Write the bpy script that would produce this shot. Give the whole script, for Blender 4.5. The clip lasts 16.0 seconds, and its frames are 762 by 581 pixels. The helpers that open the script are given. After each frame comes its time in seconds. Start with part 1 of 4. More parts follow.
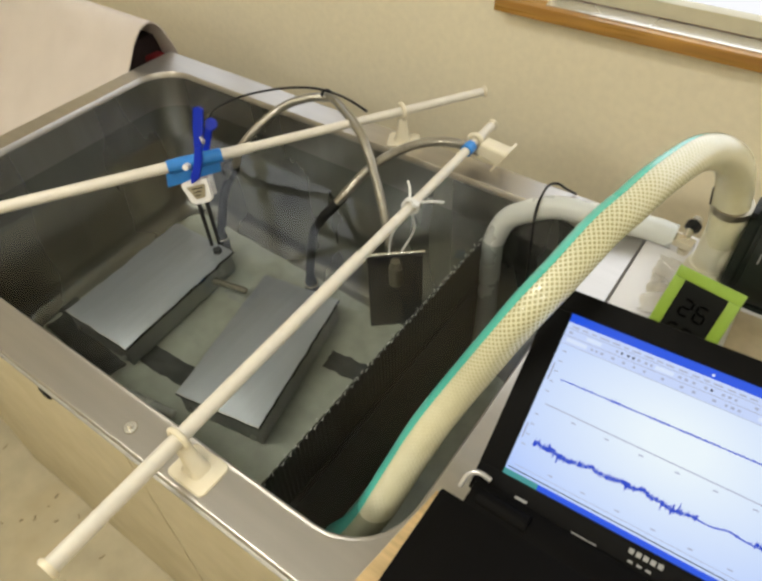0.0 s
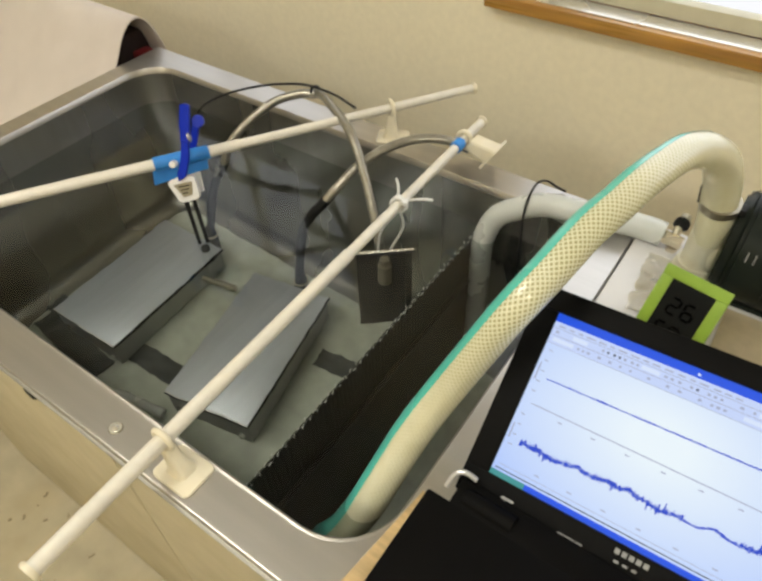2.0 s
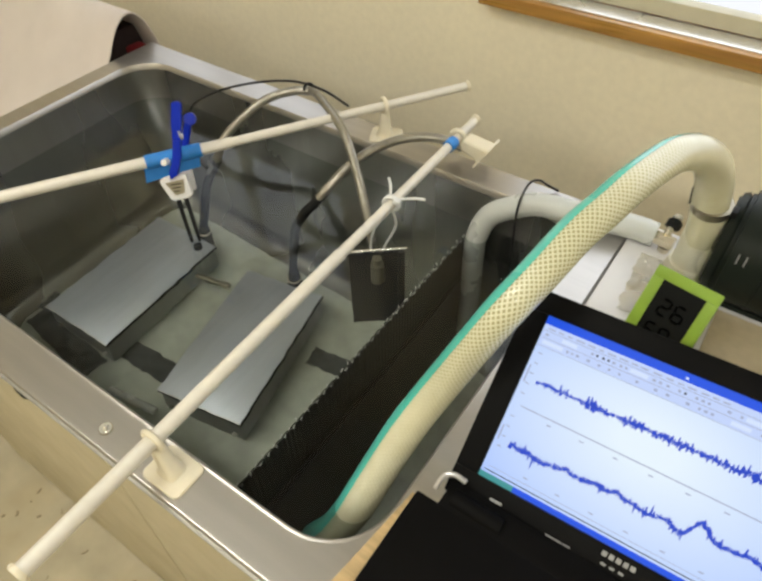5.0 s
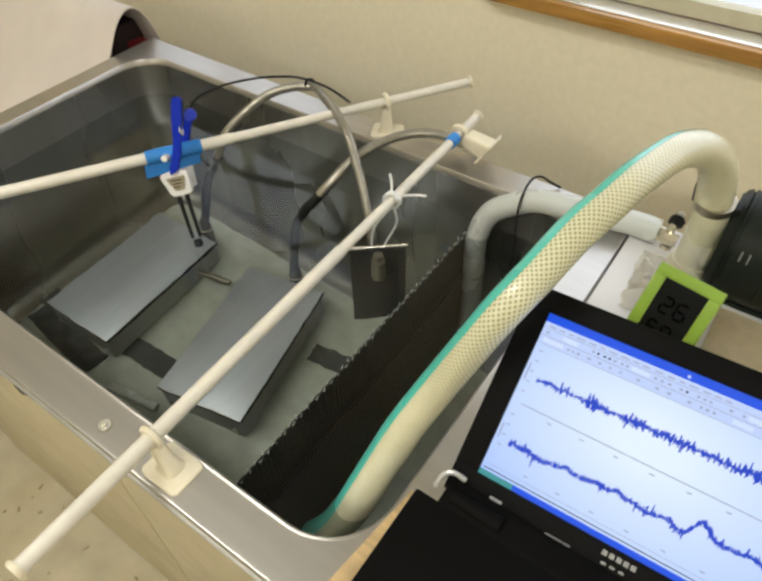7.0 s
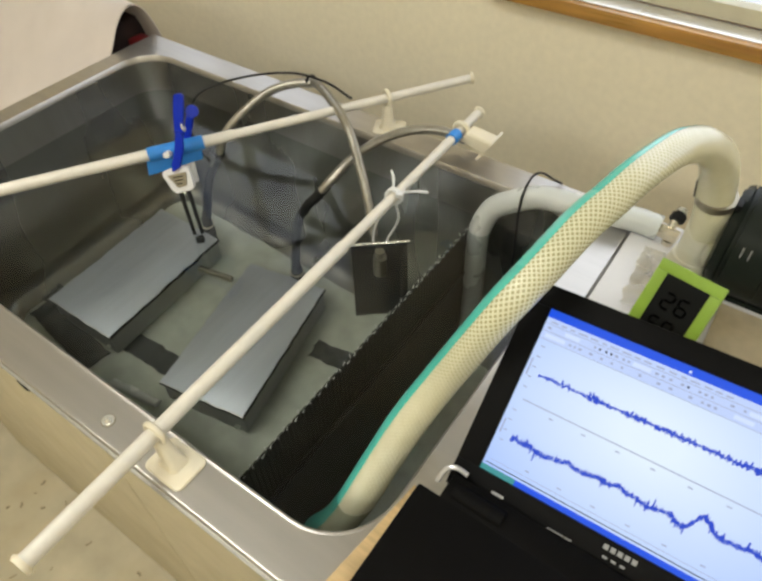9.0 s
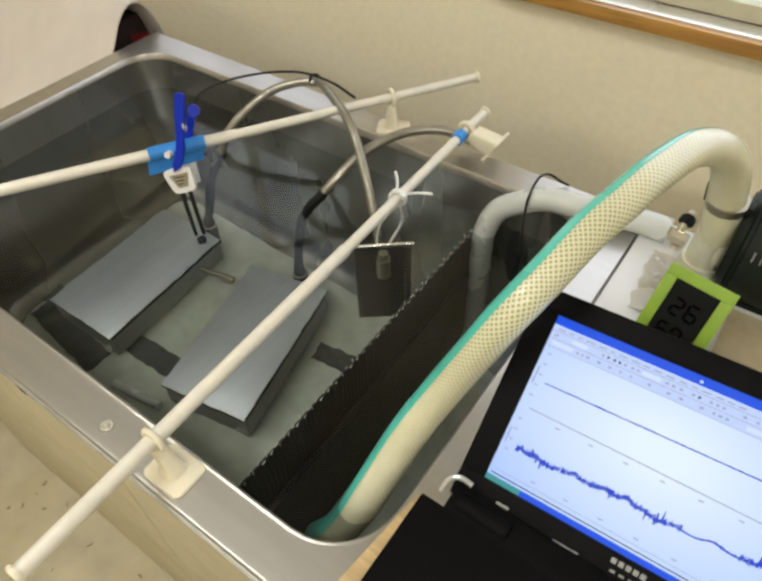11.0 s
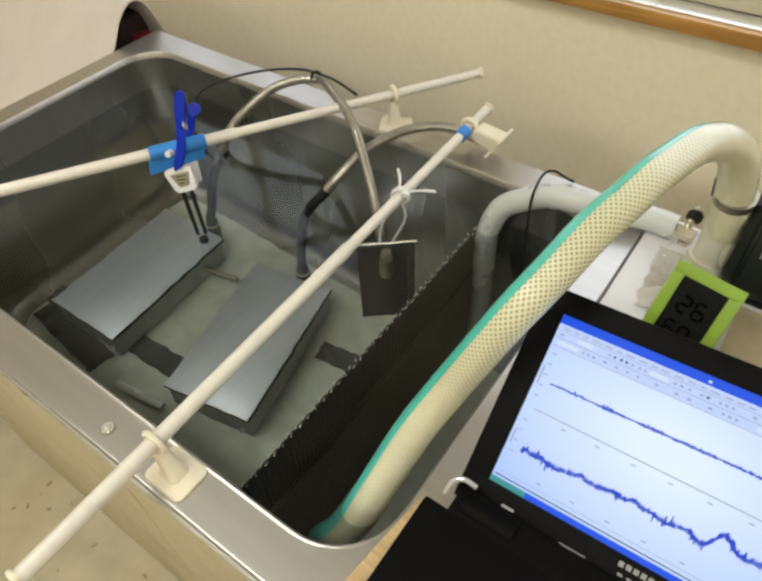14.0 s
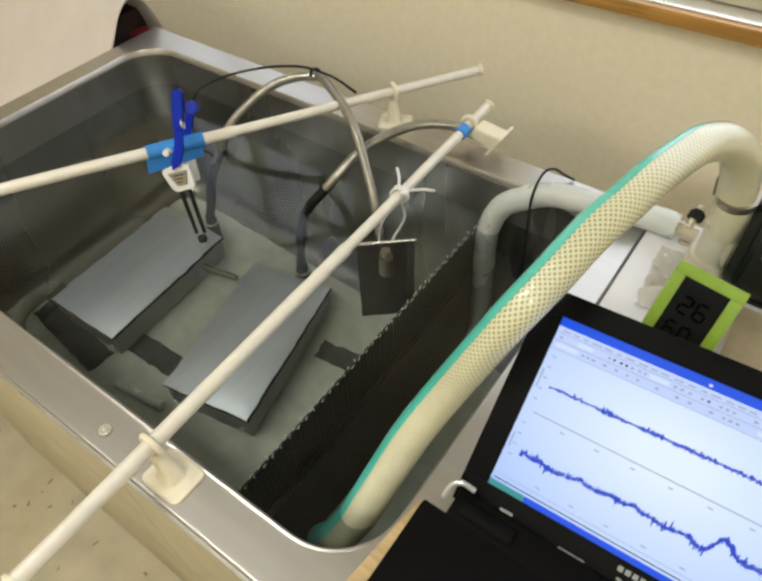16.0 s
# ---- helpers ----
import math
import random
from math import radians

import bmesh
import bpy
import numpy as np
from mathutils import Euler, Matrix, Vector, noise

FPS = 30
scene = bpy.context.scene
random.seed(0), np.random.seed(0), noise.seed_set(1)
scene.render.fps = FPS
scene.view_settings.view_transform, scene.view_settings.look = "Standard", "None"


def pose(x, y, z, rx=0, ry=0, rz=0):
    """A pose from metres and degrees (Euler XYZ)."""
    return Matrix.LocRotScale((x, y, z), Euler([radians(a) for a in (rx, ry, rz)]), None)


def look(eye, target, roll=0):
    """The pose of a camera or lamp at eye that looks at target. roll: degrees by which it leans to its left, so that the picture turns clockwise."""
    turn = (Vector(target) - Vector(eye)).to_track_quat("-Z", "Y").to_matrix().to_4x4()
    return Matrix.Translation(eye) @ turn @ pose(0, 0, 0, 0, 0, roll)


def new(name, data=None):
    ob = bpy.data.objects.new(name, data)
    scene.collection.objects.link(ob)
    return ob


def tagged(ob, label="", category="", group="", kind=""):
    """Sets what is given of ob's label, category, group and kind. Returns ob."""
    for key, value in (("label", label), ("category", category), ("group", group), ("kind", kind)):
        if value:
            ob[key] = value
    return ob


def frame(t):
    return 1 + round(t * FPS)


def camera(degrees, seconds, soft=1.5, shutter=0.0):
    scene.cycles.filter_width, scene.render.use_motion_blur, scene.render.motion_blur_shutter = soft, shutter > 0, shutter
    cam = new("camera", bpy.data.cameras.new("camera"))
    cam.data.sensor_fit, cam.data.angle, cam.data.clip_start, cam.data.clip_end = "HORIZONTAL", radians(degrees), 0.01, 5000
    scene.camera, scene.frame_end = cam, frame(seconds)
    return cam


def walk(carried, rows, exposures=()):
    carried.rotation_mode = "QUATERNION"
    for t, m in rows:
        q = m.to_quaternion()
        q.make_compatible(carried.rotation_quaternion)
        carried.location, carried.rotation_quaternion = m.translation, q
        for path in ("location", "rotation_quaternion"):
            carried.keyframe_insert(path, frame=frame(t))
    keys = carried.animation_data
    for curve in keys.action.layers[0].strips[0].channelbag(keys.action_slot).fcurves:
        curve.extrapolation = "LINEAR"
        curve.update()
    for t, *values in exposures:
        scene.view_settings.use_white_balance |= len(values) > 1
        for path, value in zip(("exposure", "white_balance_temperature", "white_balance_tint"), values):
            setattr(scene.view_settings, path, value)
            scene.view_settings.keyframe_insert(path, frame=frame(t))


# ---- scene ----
cam = camera(62.1, 16.0, soft=2.9)
PATH = [
    (0, (1.285, -0.867, 1.544), (0.438, 0.248, 0.116), -2.4),
    (0.5, (1.286, -0.865, 1.546), (0.436, 0.253, 0.122), -2.4),
    (1, (1.287, -0.861, 1.546), (0.439, 0.258, 0.121), -2.6),
    (1.5, (1.291, -0.857, 1.545), (0.45, 0.262, 0.117), -2.6),
    (2, (1.289, -0.856, 1.543), (0.462, 0.261, 0.105), -2.0),
    (2.5, (1.289, -0.856, 1.544), (0.472, 0.258, 0.097), -1.5),
    (3, (1.292, -0.855, 1.545), (0.48, 0.258, 0.095), -1.7),
    (3.5, (1.292, -0.855, 1.547), (0.481, 0.259, 0.098), -1.5),
    (4, (1.292, -0.853, 1.549), (0.481, 0.262, 0.1), -1.5),
    (6.5, (1.29, -0.838, 1.548), (0.478, 0.262, 0.089), -1.7),
    (7, (1.292, -0.841, 1.546), (0.479, 0.258, 0.087), -1.7),
    (7.5, (1.294, -0.846, 1.547), (0.481, 0.252, 0.086), -1.7),
    (8, (1.295, -0.847, 1.547), (0.485, 0.25, 0.084), -1.8),
    (8.5, (1.294, -0.847, 1.547), (0.483, 0.247, 0.083), -1.8),
    (9, (1.292, -0.844, 1.547), (0.481, 0.248, 0.081), -1.8),
    (11.5, (1.282, -0.829, 1.541), (0.462, 0.248, 0.069), -2.1),
    (12, (1.284, -0.832, 1.541), (0.462, 0.243, 0.068), -2.3),
    (12.5, (1.285, -0.834, 1.543), (0.461, 0.24, 0.07), -2.5),
    (13, (1.285, -0.832, 1.542), (0.459, 0.24, 0.069), -2.7),
    (13.5, (1.282, -0.827, 1.539), (0.457, 0.244, 0.065), -2.6),
    (14, (1.28, -0.821, 1.536), (0.453, 0.245, 0.059), -2.8),
    (14.5, (1.281, -0.818, 1.538), (0.454, 0.245, 0.059), -2.9),
    (15, (1.283, -0.815, 1.538), (0.454, 0.245, 0.058), -3.4),
    (15.5, (1.28, -0.811, 1.538), (0.454, 0.245, 0.054), -3.3),
    (16, (1.278, -0.81, 1.537), (0.453, 0.241, 0.049), -3.1),
]
walk(cam, [(t, look(eye, target, roll)) for t, eye, target, roll in PATH],
     [(0, 0, 6620, 11), (2.5, 0, 6620, 11), (4.2, 0, 6560, 11), (6.3, 0, 6320, 11), (16, 0, 6320, 11)])

# ---- light ----
world = bpy.data.worlds.new("world")
scene.world = world
world.use_nodes = True
wn = world.node_tree
sky = wn.nodes.new("ShaderNodeTexSky")
sky.sky_type, sky.sun_disc, sky.sun_elevation, sky.sun_rotation = "NISHITA", False, radians(40), radians(20)
wn.links.new(sky.outputs[0], wn.nodes["Background"].inputs[0])
wn.nodes["Background"].inputs[1].default_value = 0.12
sun = new("sun", bpy.data.lights.new("sun", "SUN"))
sun.data.energy, sun.data.angle, sun.data.color = 2.0, radians(0.5), (1, 0.95, 0.88)
sun.matrix_world = look((1.5, -2.0, 6.0), (1.2, 3.0, 0.0))


def ceiling_lamp_light(x, y, sx, sy, watts):
    l = new("lamp_light", bpy.data.lights.new("lamp_light", "AREA"))
    l.data.shape, l.data.size, l.data.size_y, l.data.energy, l.data.color = "RECTANGLE", sx, sy, watts, (0.98, 0.965, 0.86)
    l.matrix_world = pose(x, y, 2.54)


for lx, ly, lw in ((0.25, -1.12, 20.5), (2.3, -1.9, 25), (0.3, -3.0, 20)):
    ceiling_lamp_light(lx, ly, 1.2, 0.24, lw)
for wx, ww, watts in ((-0.265, 0.9, 1.4), (1.54, 1.45, 5)):
    sky_light = new("window_light", bpy.data.lights.new("window_light", "AREA"))
    sky_light.data.shape, sky_light.data.size, sky_light.data.size_y = "RECTANGLE", ww, 0.9
    sky_light.data.energy, sky_light.data.color = watts, (0.90, 0.95, 1.0)
    sky_light.matrix_world = look((wx, 0.44, 1.51), (wx, -1.2, 1.1))

# ---- materials ----


def mat(name, color, rough=0.5, metal=0.0, var=0.12, scale=30, bump=0.05, bump_scale=200, stretch=(1, 1, 1),
        stain=None, stain_scale=4, transmission=0.0, ior=1.45, coat=0.0, rough_var=0.1, spec=0.5):
    """Surface with colour variation at two scales, fine relief and uneven gloss."""
    m = bpy.data.materials.new(name)
    m.use_nodes = True
    n, l = m.node_tree.nodes, m.node_tree.links
    b = n["Principled BSDF"]
    b.inputs["Metallic"].default_value = metal
    b.inputs["Transmission Weight"].default_value = transmission
    b.inputs["IOR"].default_value = ior
    b.inputs["Coat Weight"].default_value = coat
    b.inputs["Specular IOR Level"].default_value = spec
    tc = n.new("ShaderNodeTexCoord")
    mp = n.new("ShaderNodeMapping")
    mp.inputs["Scale"].default_value = stretch
    l.new(tc.outputs["Object"], mp.inputs["Vector"])

    def noise_node(s, detail):
        t = n.new("ShaderNodeTexNoise")
        t.inputs["Scale"].default_value, t.inputs["Detail"].default_value = s, detail
        l.new(mp.outputs[0], t.inputs["Vector"])
        return t
    small, large = noise_node(scale, 5), noise_node(stain_scale, 4)

    def ramp(src, a, ca, z, cz):
        r = n.new("ShaderNodeValToRGB")
        r.color_ramp.elements[0].position, r.color_ramp.elements[1].position = a, z
        r.color_ramp.elements[0].color, r.color_ramp.elements[1].color = (*ca, 1), (*cz, 1)
        l.new(src, r.inputs[0])
        return r
    c1 = ramp(small.outputs["Fac"], 0.3, [v * (1 - var) for v in color], 0.7, [min(1, v * (1 + var)) for v in color])
    mix = n.new("ShaderNodeMix")
    mix.data_type = "RGBA"
    fac = ramp(large.outputs["Fac"], 0.48, (0, 0, 0), 0.72, (0.6, 0.6, 0.6))
    l.new(fac.outputs[0], mix.inputs["Factor"])
    l.new(c1.outputs[0], mix.inputs["A"])
    mix.inputs["B"].default_value = (*(stain or [v * (1 - var) for v in color]), 1)
    l.new(mix.outputs["Result"], b.inputs["Base Color"])
    rr = ramp(large.outputs["Fac"], 0.3, [max(0.02, rough - rough_var)] * 3, 0.7, [min(1, rough + rough_var)] * 3)
    l.new(rr.outputs[0], b.inputs["Roughness"])
    if bump:
        f = noise_node(bump_scale, 3)
        bp = n.new("ShaderNodeBump")
        bp.inputs["Strength"].default_value, bp.inputs["Distance"].default_value = bump, 0.002
        l.new(f.outputs["Fac"], bp.inputs["Height"])
        l.new(bp.outputs[0], b.inputs["Normal"])
    return m


def glow(name, color, strength):
    m = bpy.data.materials.new(name)
    m.use_nodes = True
    b = m.node_tree.nodes["Principled BSDF"]
    b.inputs["Base Color"].default_value = (0.02, 0.02, 0.02, 1)
    b.inputs["Roughness"].default_value = 0.5
    b.inputs["Specular IOR Level"].default_value = 0.1
    b.inputs["Emission Color"].default_value = (*color, 1)
    b.inputs["Emission Strength"].default_value = strength
    return m


STEEL = mat("brushed_steel", (0.52, 0.505, 0.485), 0.35, 0.9, 0.03, 60, 0.05, 260, (0.08, 1, 1), (0.46, 0.45, 0.42), 3)
STEEL_RIM = mat("worn_satin_steel", (0.47, 0.45, 0.42), 0.33, 0.85, 0.05, 60, 0, 260, (0.08, 1, 1), (0.43, 0.41, 0.37), 3, rough_var=0.04)
# Basin steel darker than the rim: shade inside the tank is in its colour.
STEEL_IN = mat("wet_steel_shaded", (0.31, 0.30, 0.275), 0.27, 0.9, 0.08, 40, 0.08, 180, (1, 1, 0.15), (0.265, 0.258, 0.23), 5, rough_var=0.05)
# Tank floor paler than the walls: overhead light is put into its colour.
STEEL_FLOOR = mat("lit_steel_floor", (0.60, 0.62, 0.53), 0.45, 0.2, 0.12, 25, 0.1, 160, stain=(0.48, 0.49, 0.41), stain_scale=7)
STEEL_LIP = mat("dull_folded_steel", (0.36, 0.35, 0.32), 0.5, 0.85, 0.06, 60)
PANEL = mat("beige_panel_paint", (0.46, 0.405, 0.275), 0.6, 0, 0.06, 22, 0.05, 90, stain=(0.42, 0.365, 0.235), stain_scale=9)
# One box steel in two tones: top holds bluish window sheen, sides hold shade.
BOX_STEEL = mat("satin_steel_top_lit", (0.66, 0.69, 0.76), 0.38, 0.7, 0.04, 90, 0.04, 400, (1, 0.1, 1))
BOX_SIDE = mat("steel_side_shaded", (0.42, 0.43, 0.41), 0.5, 0.35, 0.1, 60, 0.1, 200, (1, 1, 0.2))
CREAM = mat("aged_cream_plastic", (0.72, 0.655, 0.50), 0.42, 0, 0.05, 40, 0.03, 300, stain=(0.74, 0.65, 0.46), stain_scale=30)
ROD = mat("cream_coated_rod", (0.68, 0.64, 0.555), 0.38, 0, 0.05, 60, 0.02, 300, (1, 1, 1), (0.74, 0.68, 0.55), 18)
WALLP = mat("beige_wall_paint", (0.86, 0.785, 0.60), 0.75, 0, 0.03, 60, 0.12, 500, stain=(0.82, 0.74, 0.56), stain_scale=1.5)
CEIL = mat("ceiling_paint", (0.80, 0.80, 0.78), 0.9, 0, 0.04, 20)
FLOOR = mat("worn_vinyl_floor", (0.43, 0.38, 0.265), 0.5, 0, 0.12, 12, 0.05, 90, stain=(0.40, 0.33, 0.2), stain_scale=5)
SEAM = mat("dark_seam", (0.24, 0.20, 0.125), 0.8)
WOOD = mat("varnished_wood", (0.43, 0.225, 0.05), 0.32, 0, 0.25, 12, 0.05, 60, (0.6, 12, 12), (0.30, 0.12, 0.03), 6, coat=0.4)
PALEWOOD = mat("pale_plywood", (0.62, 0.44, 0.22), 0.5, 0, 0.2, 14, 0.1, 80, (1, 10, 10))
SILL_BRIGHT = mat("window_aluminium", (0.80, 0.78, 0.74), 0.25, 0.8, 0.03)
FRAMEP = mat("khaki_frame_paint", (0.50, 0.46, 0.33), 0.5, 0, 0.05)
WHITE = mat("white_board", (0.72, 0.71, 0.71), 0.5, 0, 0.03, 20, 0.04, 200, stain=(0.74, 0.71, 0.66), stain_scale=6)
COVER = mat("off_white_sheet", (0.64, 0.575, 0.53), 0.6, 0, 0.04, 8, 0.05, 150, stain=(0.58, 0.51, 0.465), stain_scale=6)
BLACK = mat("matt_black_plastic", (0.004, 0.0038, 0.0038), 0.5, 0, 0.2, 80, 0.06, 700, spec=0.08)
DECK = mat("laptop_deck", (0.0035, 0.0032, 0.003), 0.55, 0, 0.15, 60, 0.05, 900, spec=0.08)
SILVER = mat("silver_plastic", (0.7, 0.7, 0.72), 0.3, 0.7)
CARD = mat("tan_cardboard", (0.50, 0.42, 0.28), 0.8, 0, 0.08, 60, 0.1, 300)
BADGE = mat("grey_lettering", (0.30, 0.30, 0.30), 0.4, 0.3)
GREEN = mat("lime_green_plastic", (0.30, 0.47, 0.05), 0.45, 0, 0.05, 40, 0.03, 300)
LCD = mat("dark_display", (0.014, 0.0145, 0.0135), 0.5, 0, 0.05, spec=0.06)
INK = mat("lcd_digits", (0.0015, 0.0015, 0.0015), 0.5, spec=0.02)
BLUE = mat("blue_plastic", (0.002, 0.022, 0.40), 0.4, 0, 0.08, spec=0.25)
TAPE = mat("blue_tape", (0.03, 0.22, 0.62), 0.5, 0, 0.1, 50, 0.2, 300)
# Pale bars; also painted glints on the divider's teeth and the box edges.
TOOTH = mat("pale_metal_and_glints", (0.86, 0.85, 0.80), 0.25, 0.2)
MESH = mat("blackened_mesh_plate", (0.03, 0.028, 0.022), 0.6, 0.2, 0.3, 60, 0.2, 300, stain=(0.05, 0.04, 0.02))
WIRE_BRIGHT = mat("bare_wire", (0.75, 0.74, 0.68), 0.25, 0.8)
CONDUIT = mat("ribbed_conduit", (0.32, 0.30, 0.25), 0.32, 0.7, 0.15, 60)
RUBBER = mat("black_rubber", (0.012, 0.012, 0.011), 0.6, 0, 0.2, 50, 0.1, 200, spec=0.2)
MAT_RUBBER = mat("dark_rubber_mat", (0.075, 0.08, 0.075), 0.7, 0, 0.4, 40, 0.4, 90)
PLATE = mat("black_sensor_plate", (0.014, 0.015, 0.018), 0.45, 0, 0.15, 30)
GLAND = mat("dark_gland_metal", (0.03, 0.031, 0.029), 0.4, 0.3, 0.2)
BRASS = mat("plated_brass", (0.74, 0.68, 0.54), 0.25, 0.95)
CLAMP = mat("dull_clamp_steel", (0.35, 0.32, 0.25), 0.35, 0.9)
MOTOR = mat("dark_green_grey_paint", (0.015, 0.019, 0.015), 0.4, 0.0, 0.1, 20, 0.05, 100, spec=0.18)
MILKY = mat("milky_plastic", (0.78, 0.76, 0.62), 0.35, 0, 0.08, 20, 0.05, 100, stain=(0.66, 0.58, 0.38), stain_scale=14, transmission=0.25)
FILM = mat("stained_clear_film", (0.95, 0.92, 0.84), 0.25, 0, 0.06, 60, 0.2, 120, stain=(0.84, 0.77, 0.60), stain_scale=25, transmission=0.8)
PIPE = mat("cloudy_pvc_pipe", (0.72, 0.74, 0.70), 0.25, 0, 0.05, 20, transmission=0.25)
TIE = mat("clear_cable_tie", (0.72, 0.72, 0.70), 0.35, 0)
RED = mat("red_plastic", (0.26, 0.02, 0.025), 0.5)
DARK = mat("dark_cloth", (0.03, 0.018, 0.018), 0.9)
SCREEN = glow("screen_panel", (0.58, 0.76, 1.0), 0.96)


def panel_falloff(m):
    """A backlit panel: whitest about its middle, bluer and dimmer towards its edges."""
    n, l = m.node_tree.nodes, m.node_tree.links
    tc = n.new("ShaderNodeTexCoord")
    mp = n.new("ShaderNodeMapping")
    mp.inputs["Location"].default_value, mp.inputs["Scale"].default_value = (-0.42, 0, -0.50), (1.0, 0.0, 0.9)
    ln = n.new("ShaderNodeVectorMath")
    ln.operation = "LENGTH"
    r = n.new("ShaderNodeValToRGB")
    r.color_ramp.elements[0].position, r.color_ramp.elements[1].position = 0.08, 0.62
    r.color_ramp.elements[0].color, r.color_ramp.elements[1].color = (0.82, 0.93, 1.0, 1), (0.42, 0.58, 1.0, 1)
    l.new(tc.outputs["Generated"], mp.inputs["Vector"])
    l.new(mp.outputs[0], ln.inputs[0])
    l.new(ln.outputs["Value"], r.inputs[0])
    l.new(r.outputs[0], n["Principled BSDF"].inputs["Emission Color"])


panel_falloff(SCREEN)
SCREEN_BLUE = glow("screen_blue", (0.006, 0.085, 0.78), 0.95)
SCREEN_TOOL = glow("screen_toolbar", (0.56, 0.68, 0.98), 0.95)
SCREEN_FIELD = glow("screen_field", (0.68, 0.79, 1.0), 0.96)
SCREEN_LINE = glow("screen_grey_line", (0.42, 0.48, 0.68), 0.8)
SCREEN_DARK = glow("screen_dark", (0.03, 0.04, 0.10), 0.6)
TRACE = glow("screen_trace", (0.02, 0.07, 0.62), 0.9)
TEAL_GLOW = glow("screen_teal", (0.05, 0.35, 0.35), 0.8)
DAY = glow("daylight", (0.93, 0.96, 1.0), 1.0)
LAMP = glow("fluorescent", (1.0, 0.95, 0.85), 6)

WATER = bpy.data.materials.new("water")
WATER.use_nodes = True
wb = WATER.node_tree.nodes["Principled BSDF"]
# Dark tint puts the dimness under water into the sheet's colour.
wb.inputs["Base Color"].default_value = (0.34, 0.365, 0.335, 1)
wb.inputs["Roughness"].default_value = 0.0
wb.inputs["IOR"].default_value = 1.333
wb.inputs["Transmission Weight"].default_value = 1.0


def hose_material():
    """Cloudy hose wall with a diamond braid; UV: u round the hose, v along it in metres."""
    m = bpy.data.materials.new("braided_hose")
    m.use_nodes = True
    n, l = m.node_tree.nodes, m.node_tree.links
    b = n["Principled BSDF"]
    uv = n.new("ShaderNodeUVMap")
    sep = n.new("ShaderNodeSeparateXYZ")
    l.new(uv.outputs[0], sep.inputs[0])

    def math_node(op, a, c=None):
        k = n.new("ShaderNodeMath")
        k.operation = op
        for i, v in enumerate((a, c)):
            if v is None:
                continue
            if isinstance(v, (int, float)):
                k.inputs[i].default_value = v
            else:
                l.new(v, k.inputs[i])
        return k.outputs[0]
    u = math_node("MULTIPLY", sep.outputs[0], 20)
    v = math_node("MULTIPLY", sep.outputs[1], 150)
    cells = []
    for op in ("ADD", "SUBTRACT"):
        s = math_node("MULTIPLY", math_node(op, u, v), math.pi)
        cells.append(math_node("ABSOLUTE", math_node("SINE", s)))
    thread = math_node("MINIMUM", cells[0], cells[1])
    r = n.new("ShaderNodeValToRGB")
    r.color_ramp.elements[0].position, r.color_ramp.elements[1].position = 0.42, 0.82
    r.color_ramp.elements[0].color, r.color_ramp.elements[1].color = (0.80, 0.78, 0.54, 1), (0.40, 0.38, 0.20, 1)
    l.new(thread, r.inputs[0])

    def clamped(x):
        k = math_node("MAXIMUM", x, 0.0)
        return math_node("MINIMUM", k, 1.0)
    fade_in = clamped(math_node("MULTIPLY", math_node("SUBTRACT", sep.outputs[1], 0.20), 4.0))
    fade_out = clamped(math_node("MULTIPLY", math_node("SUBTRACT", 0.74, sep.outputs[1]), 6.0))
    shown = math_node("MULTIPLY", fade_in, fade_out)
    cloud = n.new("ShaderNodeTexNoise")
    cloud.inputs["Scale"].default_value = 25
    tone = n.new("ShaderNodeValToRGB")
    tone.color_ramp.elements[0].color, tone.color_ramp.elements[1].color = (0.70, 0.66, 0.42, 1), (0.80, 0.78, 0.58, 1)
    l.new(cloud.outputs["Fac"], tone.inputs[0])
    mx = n.new("ShaderNodeMix")
    mx.data_type = "RGBA"
    l.new(shown, mx.inputs["Factor"])
    l.new(tone.outputs[0], mx.inputs["A"])
    l.new(r.outputs[0], mx.inputs["B"])
    l.new(mx.outputs["Result"], b.inputs["Base Color"])
    b.inputs["Roughness"].default_value = 0.25
    b.inputs["Transmission Weight"].default_value = 0.15
    b.inputs["Coat Weight"].default_value = 0.5
    bp = n.new("ShaderNodeBump")
    bp.inputs["Strength"].default_value, bp.inputs["Distance"].default_value = 0.3, 0.001
    l.new(thread, bp.inputs["Height"])
    l.new(bp.outputs[0], b.inputs["Normal"])
    return m


HOSE = hose_material()
STRIPE = mat("teal_stripe", (0.09, 0.52, 0.43), 0.3, 0, 0.06, 30, 0.02, coat=0.5)

# ---- building helpers ----


def thing(name, at, label, category, group="", kind=""):
    e = new(name)
    e.location = at
    e.empty_display_size = 0.02
    return tagged(e, label, category, group, kind)


def root_of(p):
    off = Vector((0, 0, 0))
    while p is not None:
        off += p.location
        p = p.parent
    return off


def part(name, bm, material, parent=None, label="", smooth=True):
    """Links a bmesh whose vertices are in world metres as one mesh under parent."""
    if parent is not None:
        bmesh.ops.translate(bm, vec=-root_of(parent), verts=bm.verts)
    bmesh.ops.recalc_face_normals(bm, faces=bm.faces)
    me = bpy.data.meshes.new(name)
    bm.to_mesh(me)
    bm.free()
    me.materials.append(material)
    if smooth:
        me.shade_smooth()
        me.set_sharp_from_angle(angle=radians(40))
    ob = new(name, me)
    ob.parent = parent
    if label:
        tagged(ob, label)
    return ob


